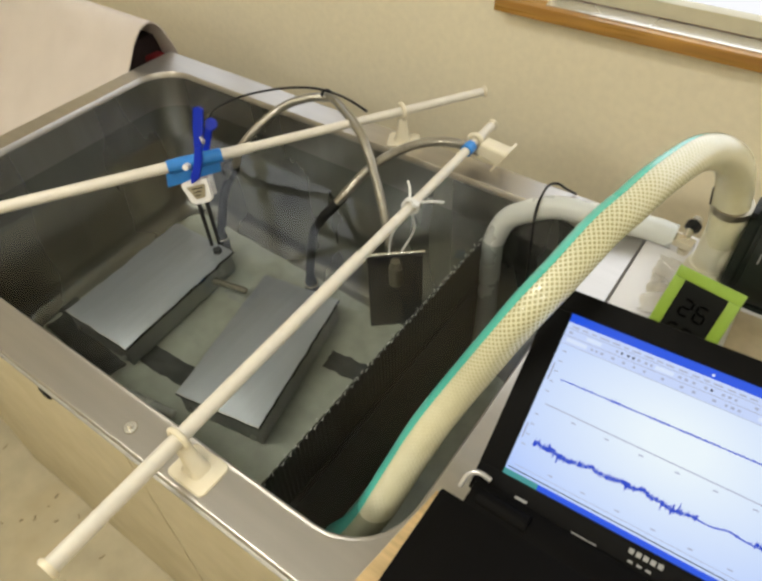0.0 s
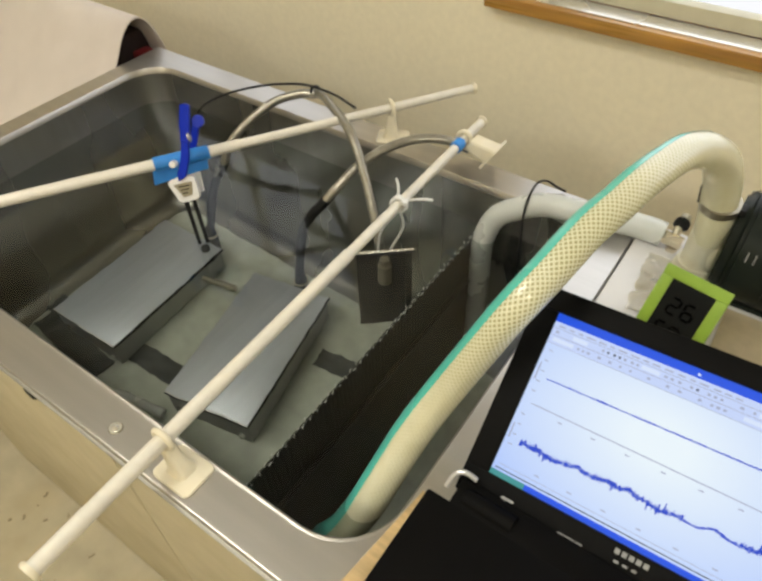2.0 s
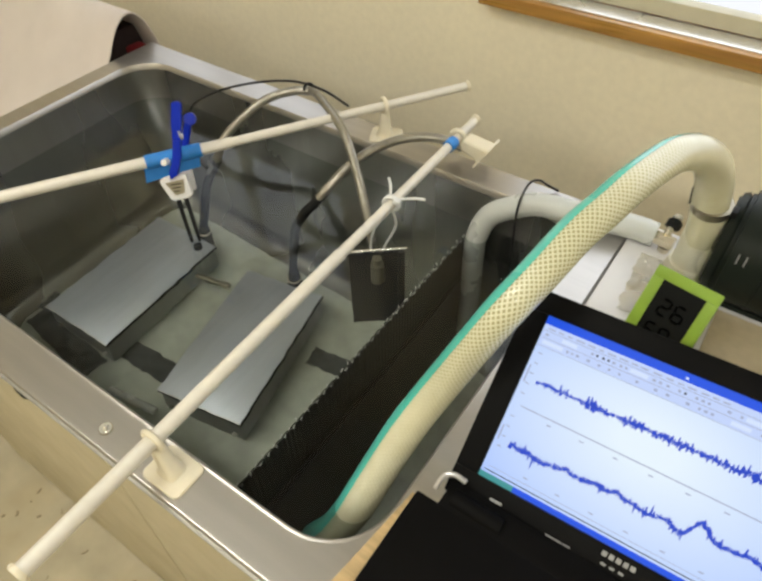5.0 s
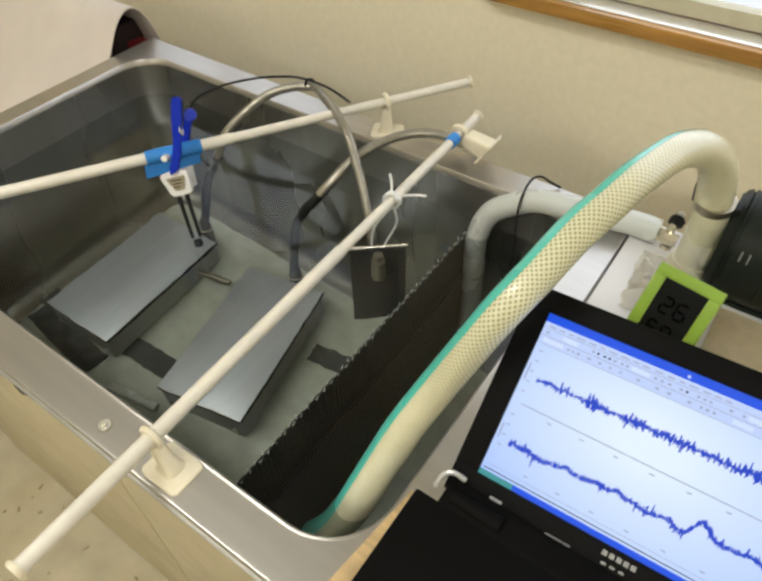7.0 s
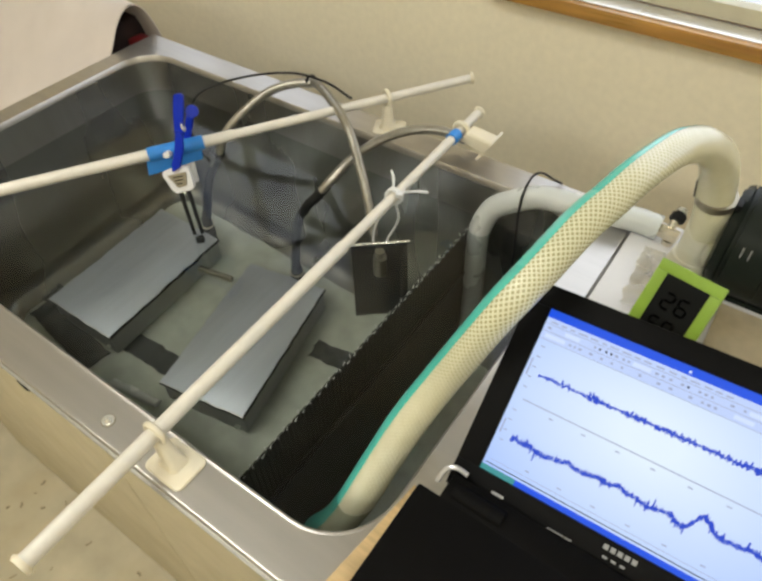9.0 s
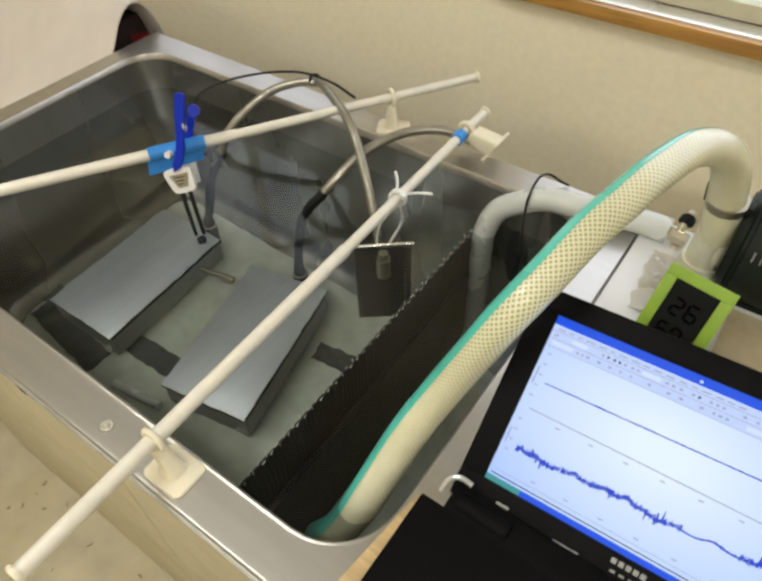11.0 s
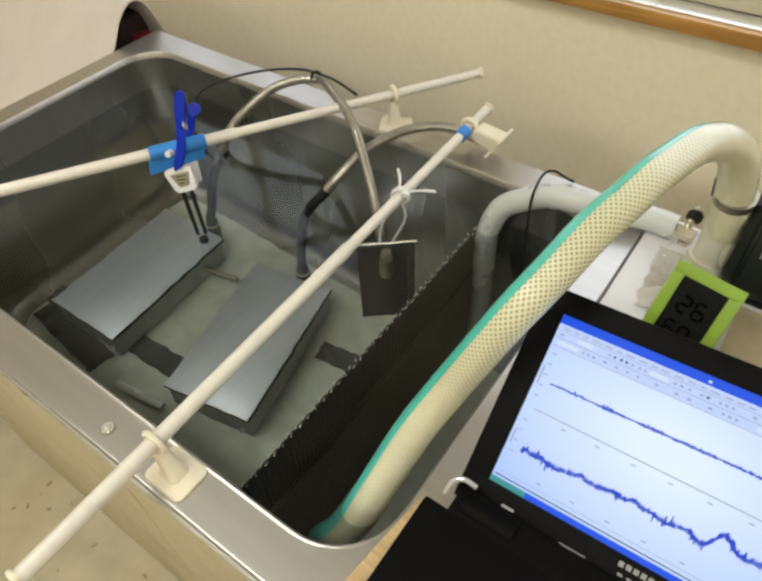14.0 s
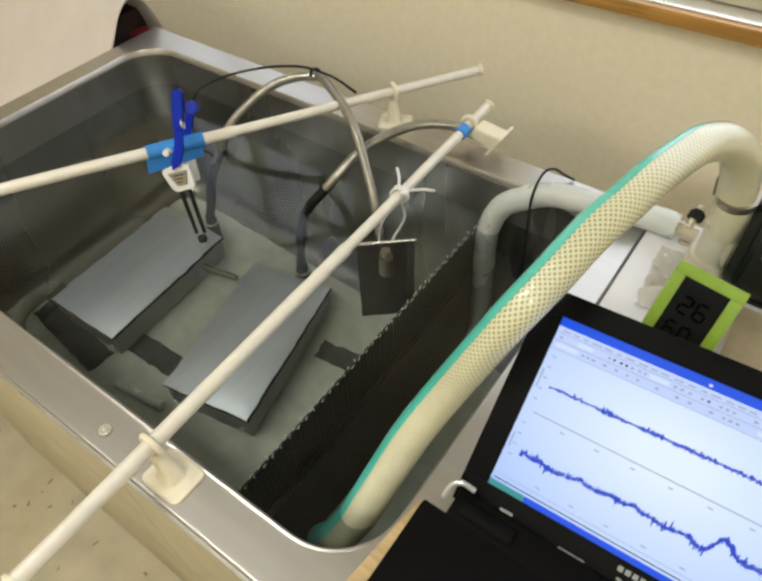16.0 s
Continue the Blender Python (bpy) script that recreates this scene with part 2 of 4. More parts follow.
def box(center, size, m=None, bevel=0.0, bm=None, seg=2):
    """A box of that size about center, turned by m."""
    bm2 = bmesh.new()
    bmesh.ops.create_cube(bm2, size=1, matrix=Matrix.Diagonal((*size, 1)))
    if bevel:
        bmesh.ops.bevel(bm2, geom=bm2.edges[:], offset=bevel, segments=seg, affect="EDGES", profile=0.6)
    bmesh.ops.transform(bm2, matrix=Matrix.Translation(center) @ (m or Matrix()), verts=bm2.verts)
    if bm is None:
        return bm2
    return join(bm, bm2)


def join(bm, other):
    me = bpy.data.meshes.new("tmp")
    other.to_mesh(me)
    other.free()
    bm.from_mesh(me)
    bpy.data.meshes.remove(me)
    return bm


def cyl(a, b, r1, r2=None, seg=24, bevel=0.0):
    a, b = Vector(a), Vector(b)
    bm = bmesh.new()
    m = Matrix.Translation((a + b) / 2) @ (b - a).to_track_quat("Z", "Y").to_matrix().to_4x4()
    bmesh.ops.create_cone(bm, cap_ends=True, segments=seg, radius1=r1, radius2=r1 if r2 is None else r2, depth=(b - a).length)
    if bevel:
        rim = [e for e in bm.edges if abs(e.verts[0].co.z - e.verts[1].co.z) < 1e-6]
        bmesh.ops.bevel(bm, geom=rim, offset=bevel, segments=2, affect="EDGES")
    bmesh.ops.transform(bm, matrix=m, verts=bm.verts)
    return bm


def ring(at, axis, major, minor, seg=28, sub=10, arc=1.0):
    bm = bmesh.new()
    q = Vector(axis).to_track_quat("Z", "Y").to_matrix()
    n = seg if arc < 1 else seg
    loops = []
    for i in range(n + (1 if arc < 1 else 0)):
        a = 2 * math.pi * arc * i / n
        c = Vector((math.cos(a), math.sin(a), 0))
        loops.append([bm.verts.new(Vector(at) + q @ (c * (major + minor * math.cos(t)) + Vector((0, 0, minor * math.sin(t)))))
                      for t in (2 * math.pi * j / sub for j in range(sub))])
    m = len(loops)
    for i in range(m if arc >= 1 else m - 1):
        for j in range(sub):
            bm.faces.new((loops[i][j], loops[(i + 1) % m][j], loops[(i + 1) % m][(j + 1) % sub], loops[i][(j + 1) % sub]))
    return bm


def spline(points, step):
    """Catmull-Rom curve through the points, resampled evenly."""
    p = [Vector(q) for q in points]
    p = [2 * p[0] - p[1]] + p + [2 * p[-1] - p[-2]]
    dense = []
    for i in range(1, len(p) - 2):
        for k in range(24):
            t = k / 24
            dense.append(0.5 * (2 * p[i] + (p[i + 1] - p[i - 1]) * t + (2 * p[i - 1] - 5 * p[i] + 4 * p[i + 1] - p[i + 2]) * t * t
                                + (3 * p[i] - p[i - 1] - 3 * p[i + 1] + p[i + 2]) * t ** 3))
    dense.append(p[-2])
    out, gone = [dense[0]], 0.0
    for a, b in zip(dense, dense[1:]):
        d = (b - a).length
        while gone + d >= step:
            a = a + (b - a) * ((step - gone) / d)
            out.append(a.copy())
            d, gone = (b - a).length, 0.0
        gone += d
    if (out[-1] - dense[-1]).length > step * 0.3:
        out.append(dense[-1])
    return out


def tube(points, radius, step=0.006, seg=16, up=(0, 0, 1), wave=0.0, pitch=0.0, arc=None, flat=0.0):
    """A tube along a smooth curve, with UVs. wave, pitch: ribs. arc: only a strip between two angles, measured from up."""
    path = spline(points, step)
    bm = bmesh.new()
    uvl = bm.loops.layers.uv.new("UVMap")
    rows, length, last = [], 0.0, path[0]
    ref = Vector(up)
    count = seg if arc is None else seg + 1
    dists = []
    for i, c in enumerate(path):
        t = (path[min(i + 1, len(path) - 1)] - path[max(i - 1, 0)]).normalized()
        ref = (ref - t * ref.dot(t)).normalized()
        side = t.cross(ref)
        length += (c - last).length
        last = c
        r = (radius(length) if callable(radius) else radius) + (wave * math.sin(2 * math.pi * length / pitch) if wave else 0)
        row = []
        for j in range(count):
            a = 2 * math.pi * j / seg if arc is None else arc[0] + (arc[1] - arc[0]) * j / seg
            row.append(bm.verts.new(c + (ref * math.cos(a) + side * math.sin(a)) * r))
        rows.append(row)
        dists.append(length)
    for i in range(len(rows) - 1):
        for j in range(seg):
            k = (j + 1) % count
            f = bm.faces.new((rows[i][j], rows[i][k], rows[i + 1][k], rows[i + 1][j]))
            us = (j / seg, (j + 1) / seg, (j + 1) / seg, j / seg)
            for lp, uu, vv in zip(f.loops, us, (dists[i], dists[i], dists[i + 1], dists[i + 1])):
                lp[uvl].uv = (uu, vv)
    if arc is None:
        for row in (rows[0], rows[-1]):
            bm.faces.new(row)
    return bm


def rounded(x0, x1, y0, y1, r, z, seg=8):
    """Corner-rounded loop of points, counterclockwise."""
    out = []
    for cx, cy, a0 in ((x1 - r, y1 - r, 0), (x0 + r, y1 - r, 90), (x0 + r, y0 + r, 180), (x1 - r, y0 + r, 270)):
        for k in range(seg + 1):
            a = radians(a0 + 90 * k / seg)
            out.append(Vector((cx + r * math.cos(a), cy + r * math.sin(a), z)))
    return out


def skin(loops, close_last=True, close_first=False):
    bm = bmesh.new()
    rows = [[bm.verts.new(p) for p in lp] for lp in loops]
    for a, b in zip(rows, rows[1:]):
        for j in range(len(a)):
            k = (j + 1) % len(a)
            bm.faces.new((a[j], a[k], b[k], b[j]))
    if close_last:
        bm.faces.new(rows[-1])
    if close_first:
        bm.faces.new(rows[0])
    return bm


def strip(points, normal, width, thick):
    """A thin flat ribbon of constant width along a polyline lying in a plane with that normal."""
    bm = bmesh.new()
    nrm = Vector(normal).normalized()
    rows = []
    for i, p in enumerate(points):
        t = (points[min(i + 1, len(points) - 1)] - points[max(i - 1, 0)]).normalized()
        s = nrm.cross(t) * width / 2
        rows.append([bm.verts.new(q) for q in (p - s, p + s, p + s + nrm * thick, p - s + nrm * thick)])
    for a, b in zip(rows, rows[1:]):
        for j in range(4):
            k = (j + 1) % 4
            bm.faces.new((a[j], a[k], b[k], b[j]))
    bm.faces.new(rows[0])
    bm.faces.new(rows[-1])
    return bm


# ---- the room ----
RIM, WL, BOTTOM = 0.85, 0.767, 0.283
WALL = 0.42


def setting(name, bm, material, label):
    return tagged(part(name, bm, material, smooth=False), label, kind="structure")


setting("floor", box((0.75, -1.5, -0.05), (5.5, 4.1, 0.1)), FLOOR, "worn beige vinyl floor with marks and seams")
setting("ceiling", box((0.75, -1.5, 2.68), (5.5, 4.1, 0.1)), CEIL, "plain off-white ceiling")
setting("wall_west", box((-1.95, -1.5, 1.315), (0.1, 4.1, 2.63)), WALLP, "beige painted wall")
setting("wall_east", box((3.45, -1.5, 1.315), (0.1, 4.1, 2.63)), WALLP, "beige painted wall")
setting("wall_south", box((0.75, -3.6, 1.315), (5.5, 0.1, 2.63)), WALLP, "beige painted wall")
WZ0, WZ1 = 1.018, 2.0
OPENINGS = ((-0.75, 0.22), (0.78, 2.3))
wall = box((0.75, WALL + 0.06, (WZ0 - 0.03) / 2), (5.3, 0.12, WZ0 - 0.03))
box((0.75, WALL + 0.06, (WZ1 + 2.63) / 2), (5.3, 0.12, 2.63 - WZ1), bm=wall)
for xa, xb in ((-1.9, -0.75), (0.22, 0.78), (2.3, 3.4)):
    box(((xa + xb) / 2, WALL + 0.06, (WZ0 - 0.03 + WZ1) / 2), (xb - xa, 0.12, WZ1 - WZ0 + 0.03), bm=wall)
setting("wall_north", wall, WALLP, "beige painted wall behind the tank")
for k, (xa, xb) in enumerate(OPENINGS):
    xm, w = (xa + xb) / 2, xb - xa
    window = thing("window_%d" % (k + 1), (xm, WALL, WZ0), "bright window with varnished wooden sill", "window", kind="structure")
    part("window_sill", box((xm, WALL + 0.02, WZ0 - 0.0135), (w + (0.16 if k == 0 else 0.22), 0.12, 0.027), bevel=0.003), WOOD, window, "varnished brown wooden sill")
    # Added bright strip draws the highlight on top of the wooden sill.
    part("sill_highlight", box((xm, WALL - 0.002, WZ0 + 0.002), (w, 0.05, 0.003), bevel=0.001), SILL_BRIGHT, window, "bright strip standing for the highlight on the sill top")
    for fx, fz, sx, sz in ((xm, WZ0 + 0.019, w, 0.03), (xm, WZ1 - 0.015, w, 0.03), (xa + 0.014, 1.51, 0.028, 0.91), (xb - 0.014, 1.51, 0.028, 0.91), (xm, 1.51, 0.035, 0.91)):
        part("window_frame", box((fx, WALL + 0.040, fz), (sx, 0.03, sz), bevel=0.003), FRAMEP, window)
backdrop = setting("backdrop", box((1.1, WALL + 0.6, 1.6), (5.0, 0.02, 2.4)), DAY, "bright hazy daylight outside the window")

for lx, ly in ((0.25, -1.12), (2.3, -1.9), (0.3, -3.0)):
    fix = thing("ceiling_lamp", (lx, ly, 2.63), "white fluorescent ceiling lamp", "ceiling lamp", "ceiling lamps")
    part("housing", box((lx, ly, 2.61), (1.3, 0.3, 0.04), bevel=0.005), WHITE, fix)
    part("tube", cyl((lx - 0.58, ly, 2.575), (lx + 0.58, ly, 2.575), 0.014), LAMP, fix)

rng = random.Random(4)
scuffs = bmesh.new()
for _ in range(30):
    x, y = rng.uniform(-0.2, 0.8), rng.uniform(-0.98, -0.74)
    a, ln = rng.uniform(0, math.pi), rng.uniform(0.003, 0.016)
    d = Vector((math.cos(a), math.sin(a), 0)) * ln
    join(scuffs, strip([Vector((x, y, 0.0)), Vector((x, y, 0)) + d * 0.5 + Vector((0.002, 0.001, 0)), Vector((x, y, 0)) + d], (0, 0, 1), rng.uniform(0.0012, 0.006), 0.0012))
tagged(part("scuff_marks", scuffs, SEAM, smooth=False), "small dark scuffs on the vinyl floor", kind="stuff")

# ---- the tank ----
X0, X1, Y0, Y1 = 0.0, 1.11, -0.667, 0.0


def inset(d, z, r):
    return rounded(X0 + d, X1 - d, Y0 + d, Y1 - d, max(r - d, 0.01), z)


tank = thing("water_tank", (0.55, -0.33, 0.0), "large rectangular stainless steel water tank on legs", "tank")
OX0, OX1, OY0, OY1 = -0.052, 1.164, -0.729, 0.064


def outer(d, z):
    return rounded(OX0 - d, OX1 + d, OY0 - d, OY1 + d, 0.006 + max(d, 0), z)


R = 0.085
part("rim", skin([outer(-0.012, RIM - 0.034), outer(-0.002, RIM - 0.034), outer(0.0, RIM - 0.032), outer(0, RIM - 0.004), outer(-0.001, RIM - 0.0008), outer(-0.0026, RIM), outer(-0.0032, RIM),
                  inset(-0.0062, RIM, R), inset(-0.0056, RIM, R), inset(-0.004, RIM + 0.0007, R), inset(-0.002, RIM + 0.0005, R), inset(0, RIM - 0.003, R), inset(0.002, RIM - 0.012, R)], False),
     STEEL_RIM, tank, "brushed stainless steel rim with rounded corners")
part("lower_lip", skin([outer(-0.010, RIM - 0.008), outer(0.002, RIM - 0.010), outer(0.0038, RIM - 0.0112), outer(0.0038, RIM - 0.013), outer(0.002, RIM - 0.0145), outer(-0.010, RIM - 0.015)], False), STEEL_LIP, tank, "folded steel lip")
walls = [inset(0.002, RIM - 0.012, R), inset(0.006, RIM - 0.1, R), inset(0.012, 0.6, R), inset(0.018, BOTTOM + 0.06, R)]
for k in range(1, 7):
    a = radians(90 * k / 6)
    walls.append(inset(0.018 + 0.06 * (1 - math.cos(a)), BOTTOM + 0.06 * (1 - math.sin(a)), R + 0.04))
part("basin", skin(walls, False), STEEL_IN, tank, "wet steel basin, darkened for the shade inside")
part("basin_floor", skin([walls[-1], [p - Vector((0, 0, 0.003)) for p in walls[-1]]], True, True), STEEL_FLOOR, tank, "steel tank floor, paler to hold the light from above")
part("jacket", skin([inset(-0.030, RIM - 0.03, R), inset(-0.030, BOTTOM - 0.03, R)]), STEEL, tank)
for pa, pb in ((-0.045, 0.728), (0.732, 1.157)):
    part("front_panel", box(((pa + pb) / 2, -0.717, 0.4125), (pb - pa, 0.012, 0.805), bevel=0.001), PANEL, tank, "stained beige front panel")
part("latch", cyl((0.547, -0.722, 0.787), (0.547, -0.7265, 0.787), 0.015, 0.013, bevel=0.002), RUBBER, tank, "black round latch")
for lx, ly in ((0.02, -0.68), (1.09, -0.68), (0.02, -0.015), (1.09, -0.015)):
    leg = part("leg", box((lx, ly, 0.145), (0.04, 0.04, 0.23), bevel=0.003), STEEL, tank)
    part("foot", cyl((lx, ly, 0.0), (lx, ly, 0.03), 0.024, 0.018), RUBBER, leg, "black rubber foot")
for sx, sy in ((0.750, -0.705), (0.12, -0.705)):
    part("washer", cyl((sx, sy, RIM - 0.001), (sx, sy, RIM + 0.0012), 0.0098, 0.0094), CLAMP, tank)
    part("screw", join(cyl((sx, sy, RIM - 0.001), (sx, sy, RIM + 0.0025), 0.0085, 0.008), cyl((sx, sy, RIM + 0.002), (sx, sy, RIM + 0.008), 0.0055, 0.003, bevel=0.001)), WIRE_BRIGHT, tank, "shiny domed screw")

# perforated plate that divides the tank, with a cut, toothed upper edge
divider = thing("perforated_divider", (0.90, -0.33, BOTTOM), "blackened perforated metal divider with a toothed top edge", "divider")
part("sheet", box((0.90, -0.3335, 0.5225), (0.003, 0.638, 0.475)), MESH, divider)
part("ledge", box((0.906, -0.3335, 0.60), (0.012, 0.638, 0.006), bevel=0.001), MESH, divider)
PITCH = 0.0175
tooth_me = None
# Pale colour gives the teeth waterline glints; every second one stands for a reflection.
for i in range(72):
    y = -0.646 + (i // 2) * PITCH + (i % 2) * 0.006
    if tooth_me is None:
        tooth = part("tooth", cyl((0, 0, 0), (0, 0.003, 0.0072), 0.0014, 0.0006, 8), TOOTH, None)
        tooth_me = tooth.data
    else:
        tooth = new("tooth", tooth_me)
    tooth.parent = divider
    tooth.location = Vector((0.90 + (i % 2) * 0.003, y, 0.7625 - (i % 2) * 0.0045 + 0.0016 * math.sin(i * 3.1))) - divider.location
    tooth.rotation_euler = (radians(22 * math.sin(i * 2.3)), radians(18 * math.sin(i * 1.7)), 0)
ribs = bmesh.new()
for i in range(71):
    join(ribs, box((0.9025, -0.646 + i * PITCH / 2, 0.68), (0.002, 0.0022, 0.15)))
tagged(part("rib", ribs, MESH, divider, smooth=False), kind="stuff")


def steel_box(at, turn, w, d, h, gland_at, label):
    e = thing("immersed_steel_box", (*at, BOTTOM + 0.006), label, "steel box", "immersed steel boxes")
    m = pose(0, 0, 0, 0, 0, turn)
    c = Vector((*at, BOTTOM + 0.006 + h / 2))
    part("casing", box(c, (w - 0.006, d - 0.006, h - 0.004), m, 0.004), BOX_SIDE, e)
    part("top_plate", box(c + Vector((0, 0, h / 2 - 0.0015)), (w, d, 0.004), m, 0.0022), BOX_STEEL, e, "flat satin steel top plate, bluish window sheen in its colour")
    # Added strips draw a highlight on the front edge, shade on the right.
    for sx, sy, lx, ly in ((0, -1, w, 0.0022), (1, 0, 0.0022, d)):
        part("edge_tone_strip", box(c + m @ Vector((sx * (w / 2 - 0.0005), sy * (d / 2 - 0.0005), h / 2 - 0.0008)), (lx, ly, 0.0032), m), TOOTH if sy else RUBBER, e, "pale strip for the highlight on the front edge" if sy else "dark strip for the shade along the right edge")
    # Dark band that draws the shadow below the plate's bevel.
    part("shadow_band", box(c + Vector((0, 0, h / 2 - 0.0055)), (w + 0.002, d + 0.002, 0.005), m, 0.001), RUBBER, e, "dark band for the shadow under the top plate")
    g = Vector((*gland_at, c.z))
    gland = part("cable_gland", join(cyl(g - Vector((0, 0, h / 2 - 0.004)), g + Vector((0, 0, 0.045)), 0.017, seg=6, bevel=0.002), cyl(g + Vector((0, 0, 0.045)), g + Vector((0, 0, 0.075)), 0.014, 0.011)), GLAND, e, "threaded metal cable gland")
    part("ferrule", ring(g + Vector((0, 0, 0.046)), (0, 0, 1), 0.0150, 0.0026), BRASS, gland, "bright ring on the gland")
    part("gland_arm", cyl(g - Vector((0, 0, 0.02)), g - m @ Vector((0, 0.025, 0.02)), 0.011), GLAND, e)
    for sx in (-1, 1):
        part("bolt", cyl(c + m @ Vector((sx * w * 0.38, -d / 2 - 0.004, -0.02)), c + m @ Vector((sx * w * 0.38, -d / 2 + 0.003, -0.02)), 0.006, seg=6), WIRE_BRIGHT, e)
    return g + Vector((0, 0, 0.07))


G1 = steel_box((0.235, -0.347), 2.6, 0.187, 0.338, 0.093, (0.262, -0.153), "satin steel box lying under water on the tank floor")
G2 = steel_box((0.560, -0.335), 11.4, 0.192, 0.345, 0.093, (0.535, -0.142), "satin steel box turned slightly under water")

mats = ((0.30, -0.47, 0.46, 0.05, 4), (0.37, -0.33, 0.05, 0.33, 3), (0.715, -0.24, 0.11, 0.045, 8), (0.20, -0.535, 0.22, 0.06, -6))
for k, (x, y, w, d, a) in enumerate(mats[:1] + mats[2:]):
    b = bmesh.new()
    bmesh.ops.create_grid(b, x_segments=40, y_segments=10, size=0.5)
    for v in b.verts:
        rag = 0.16 * noise.noise(Vector((v.co.x * w * 60, 5.0 * k, 1.0)))
        v.co = Vector((v.co.x * w + 0.004 * noise.noise(Vector((v.co.y * 6, k, 9.0))), v.co.y * d * (1 + rag), 0.006 + 0.004 * noise.noise(Vector((v.co.x * w * 55, v.co.y * d * 55, k)))))
    bmesh.ops.solidify(b, geom=b.faces[:], thickness=0.003)
    bmesh.ops.transform(b, matrix=pose(x, y, BOTTOM, 0, 0, a), verts=b.verts)
    tagged(part("rubber_mat", b, MAT_RUBBER), "dark crumpled rubber mat strip on the tank floor", "mat", "rubber mats")
tagged(part("loose_bar", cyl((0.376, -0.562, BOTTOM + 0.0105), (0.492, -0.541, BOTTOM + 0.0105), 0.0095, seg=10, bevel=0.001), TOOTH), "short pale metal bar lying on the tank floor", "bar")
tagged(part("spacer_peg", cyl((0.326, -0.252, 0.345), (0.412, -0.232, 0.345), 0.0075, bevel=0.002), CLAMP), "small grey metal peg between the two boxes", "peg")

# water: a rippled sheet
NX, NY = 300, 180
wx0, wx1, wy0, wy1 = X0 - 0.012, X1 + 0.012, Y0 - 0.012, Y1 + 0.012
gx, gy = np.meshgrid(np.linspace(wx0, wx1, NX), np.linspace(wy0, wy1, NY))
rs = np.random.RandomState(3)
gz = np.zeros_like(gx)
RIPPLE = 0.007
for k in range(26):
    lam = rs.uniform(0.016, 0.045)
    ang = rs.uniform(0, 2 * math.pi)
    kk = 2 * math.pi / lam
    gz += RIPPLE / math.sqrt(26 / 2) / kk * np.sin(kk * (gx * math.cos(ang) + gy * math.sin(ang)) + rs.uniform(0, 6.28))
cut = 0.075
qx = np.clip(np.maximum(wx0 + cut - gx, gx - wx1 + cut), 0, None)
qy = np.clip(np.maximum(wy0 + cut - gy, gy - wy1 + cut), 0, None)
keep = np.hypot(qx, qy) <= cut + 1e-6
verts = np.stack([gx, gy, gz], -1).reshape(-1, 3)
ids = np.arange(NX * NY).reshape(NY, NX)
ok = keep[:-1, :-1] & keep[1:, :-1] & keep[:-1, 1:] & keep[1:, 1:]
quads = np.stack([ids[:-1, :-1], ids[:-1, 1:], ids[1:, 1:], ids[1:, :-1]], -1)[ok]
wme = bpy.data.meshes.new("water")
wme.from_pydata(verts.tolist(), [], quads.tolist())
wme.materials.append(WATER)
wme.shade_smooth()
water = tagged(new("water", wme), "clear rippling greenish water filling the tank", "water", kind="structure")
water.location = (0, 0, WL)
water.visible_shadow = False

# ---- rods and hooks ----


def rod(a, b, label):
    a, b = Vector(a), Vector(b)
    d = (b - a).normalized()
    e = thing("curtain_rod", (a + b) / 2, label, "rod", "rods across the tank")
    mid = a + (b - a) * 0.45
    part("thin_tube", cyl(a, mid, 0.0083), ROD, e)
    part("thick_tube", cyl(mid - d * 0.01, b, 0.0098, bevel=0.0006), ROD, e)
    for p, s, r in ((a, 1, 0.0115), (b, -1, 0.0135)):
        part("end_cap", cyl(p - d * s * 0.003, p + d * s * 0.004, r, bevel=0.0015), CREAM, e, "round end cap")
    return d


RB0, RB1 = Vector((0.823, 0.112, 0.90)), Vector((0.852, -0.873, 0.90))
RA0, RA1 = Vector((0.760, 0.191, 0.915)), Vector((0.185, -0.722, 0.915))
DB = rod(RB0, RB1, "cream plastic curtain rod held by hooks over the tank")
DA = rod(RA0, RA1, "cream plastic curtain rod carrying a blue clip")


def on_rod(a, b, y):
    return a + (b - a) * ((y - a.y) / (b.y - a.y))


def hook(center, turn, tip, axis, label):
    """Adhesive hook on the rim: rounded foot, stout arm, ring round the rod."""
    e = thing("rod_hook", center, label, "hook", "rod hooks")
    c, tip = Vector(center), Vector(tip)
    m = pose(0, 0, 0, 0, 0, turn)
    lp = [rounded(-0.031 + i, 0.031 - i, -0.025 + i, 0.025 - i, 0.009, z) for i, z in ((0, 0.0003), (0, 0.003), (0.0015, 0.0045))]
    part("foot", skin([[c + m @ p for p in q] for q in lp], True, True), CREAM, e)
    base = skin([[c + m @ p for p in rounded(-0.019, 0.013, -0.014, 0.014, 0.008, 0.0043)], [c + m @ p for p in rounded(-0.015, 0.010, -0.0105, 0.0105, 0.008, 0.012)],
                 [tip + m @ p for p in rounded(-0.008, 0.008, -0.0085, 0.0085, 0.006, -0.011)]], True, True)
    part("arm", base, CREAM, e)
    part("ring", ring(tip, axis, 0.0135, 0.0042), CREAM, e)
    return e


hook((0.867, -0.697, RIM), 0, on_rod(RB0, RB1, -0.694), DB, "cream plastic hook stuck to the front rim")
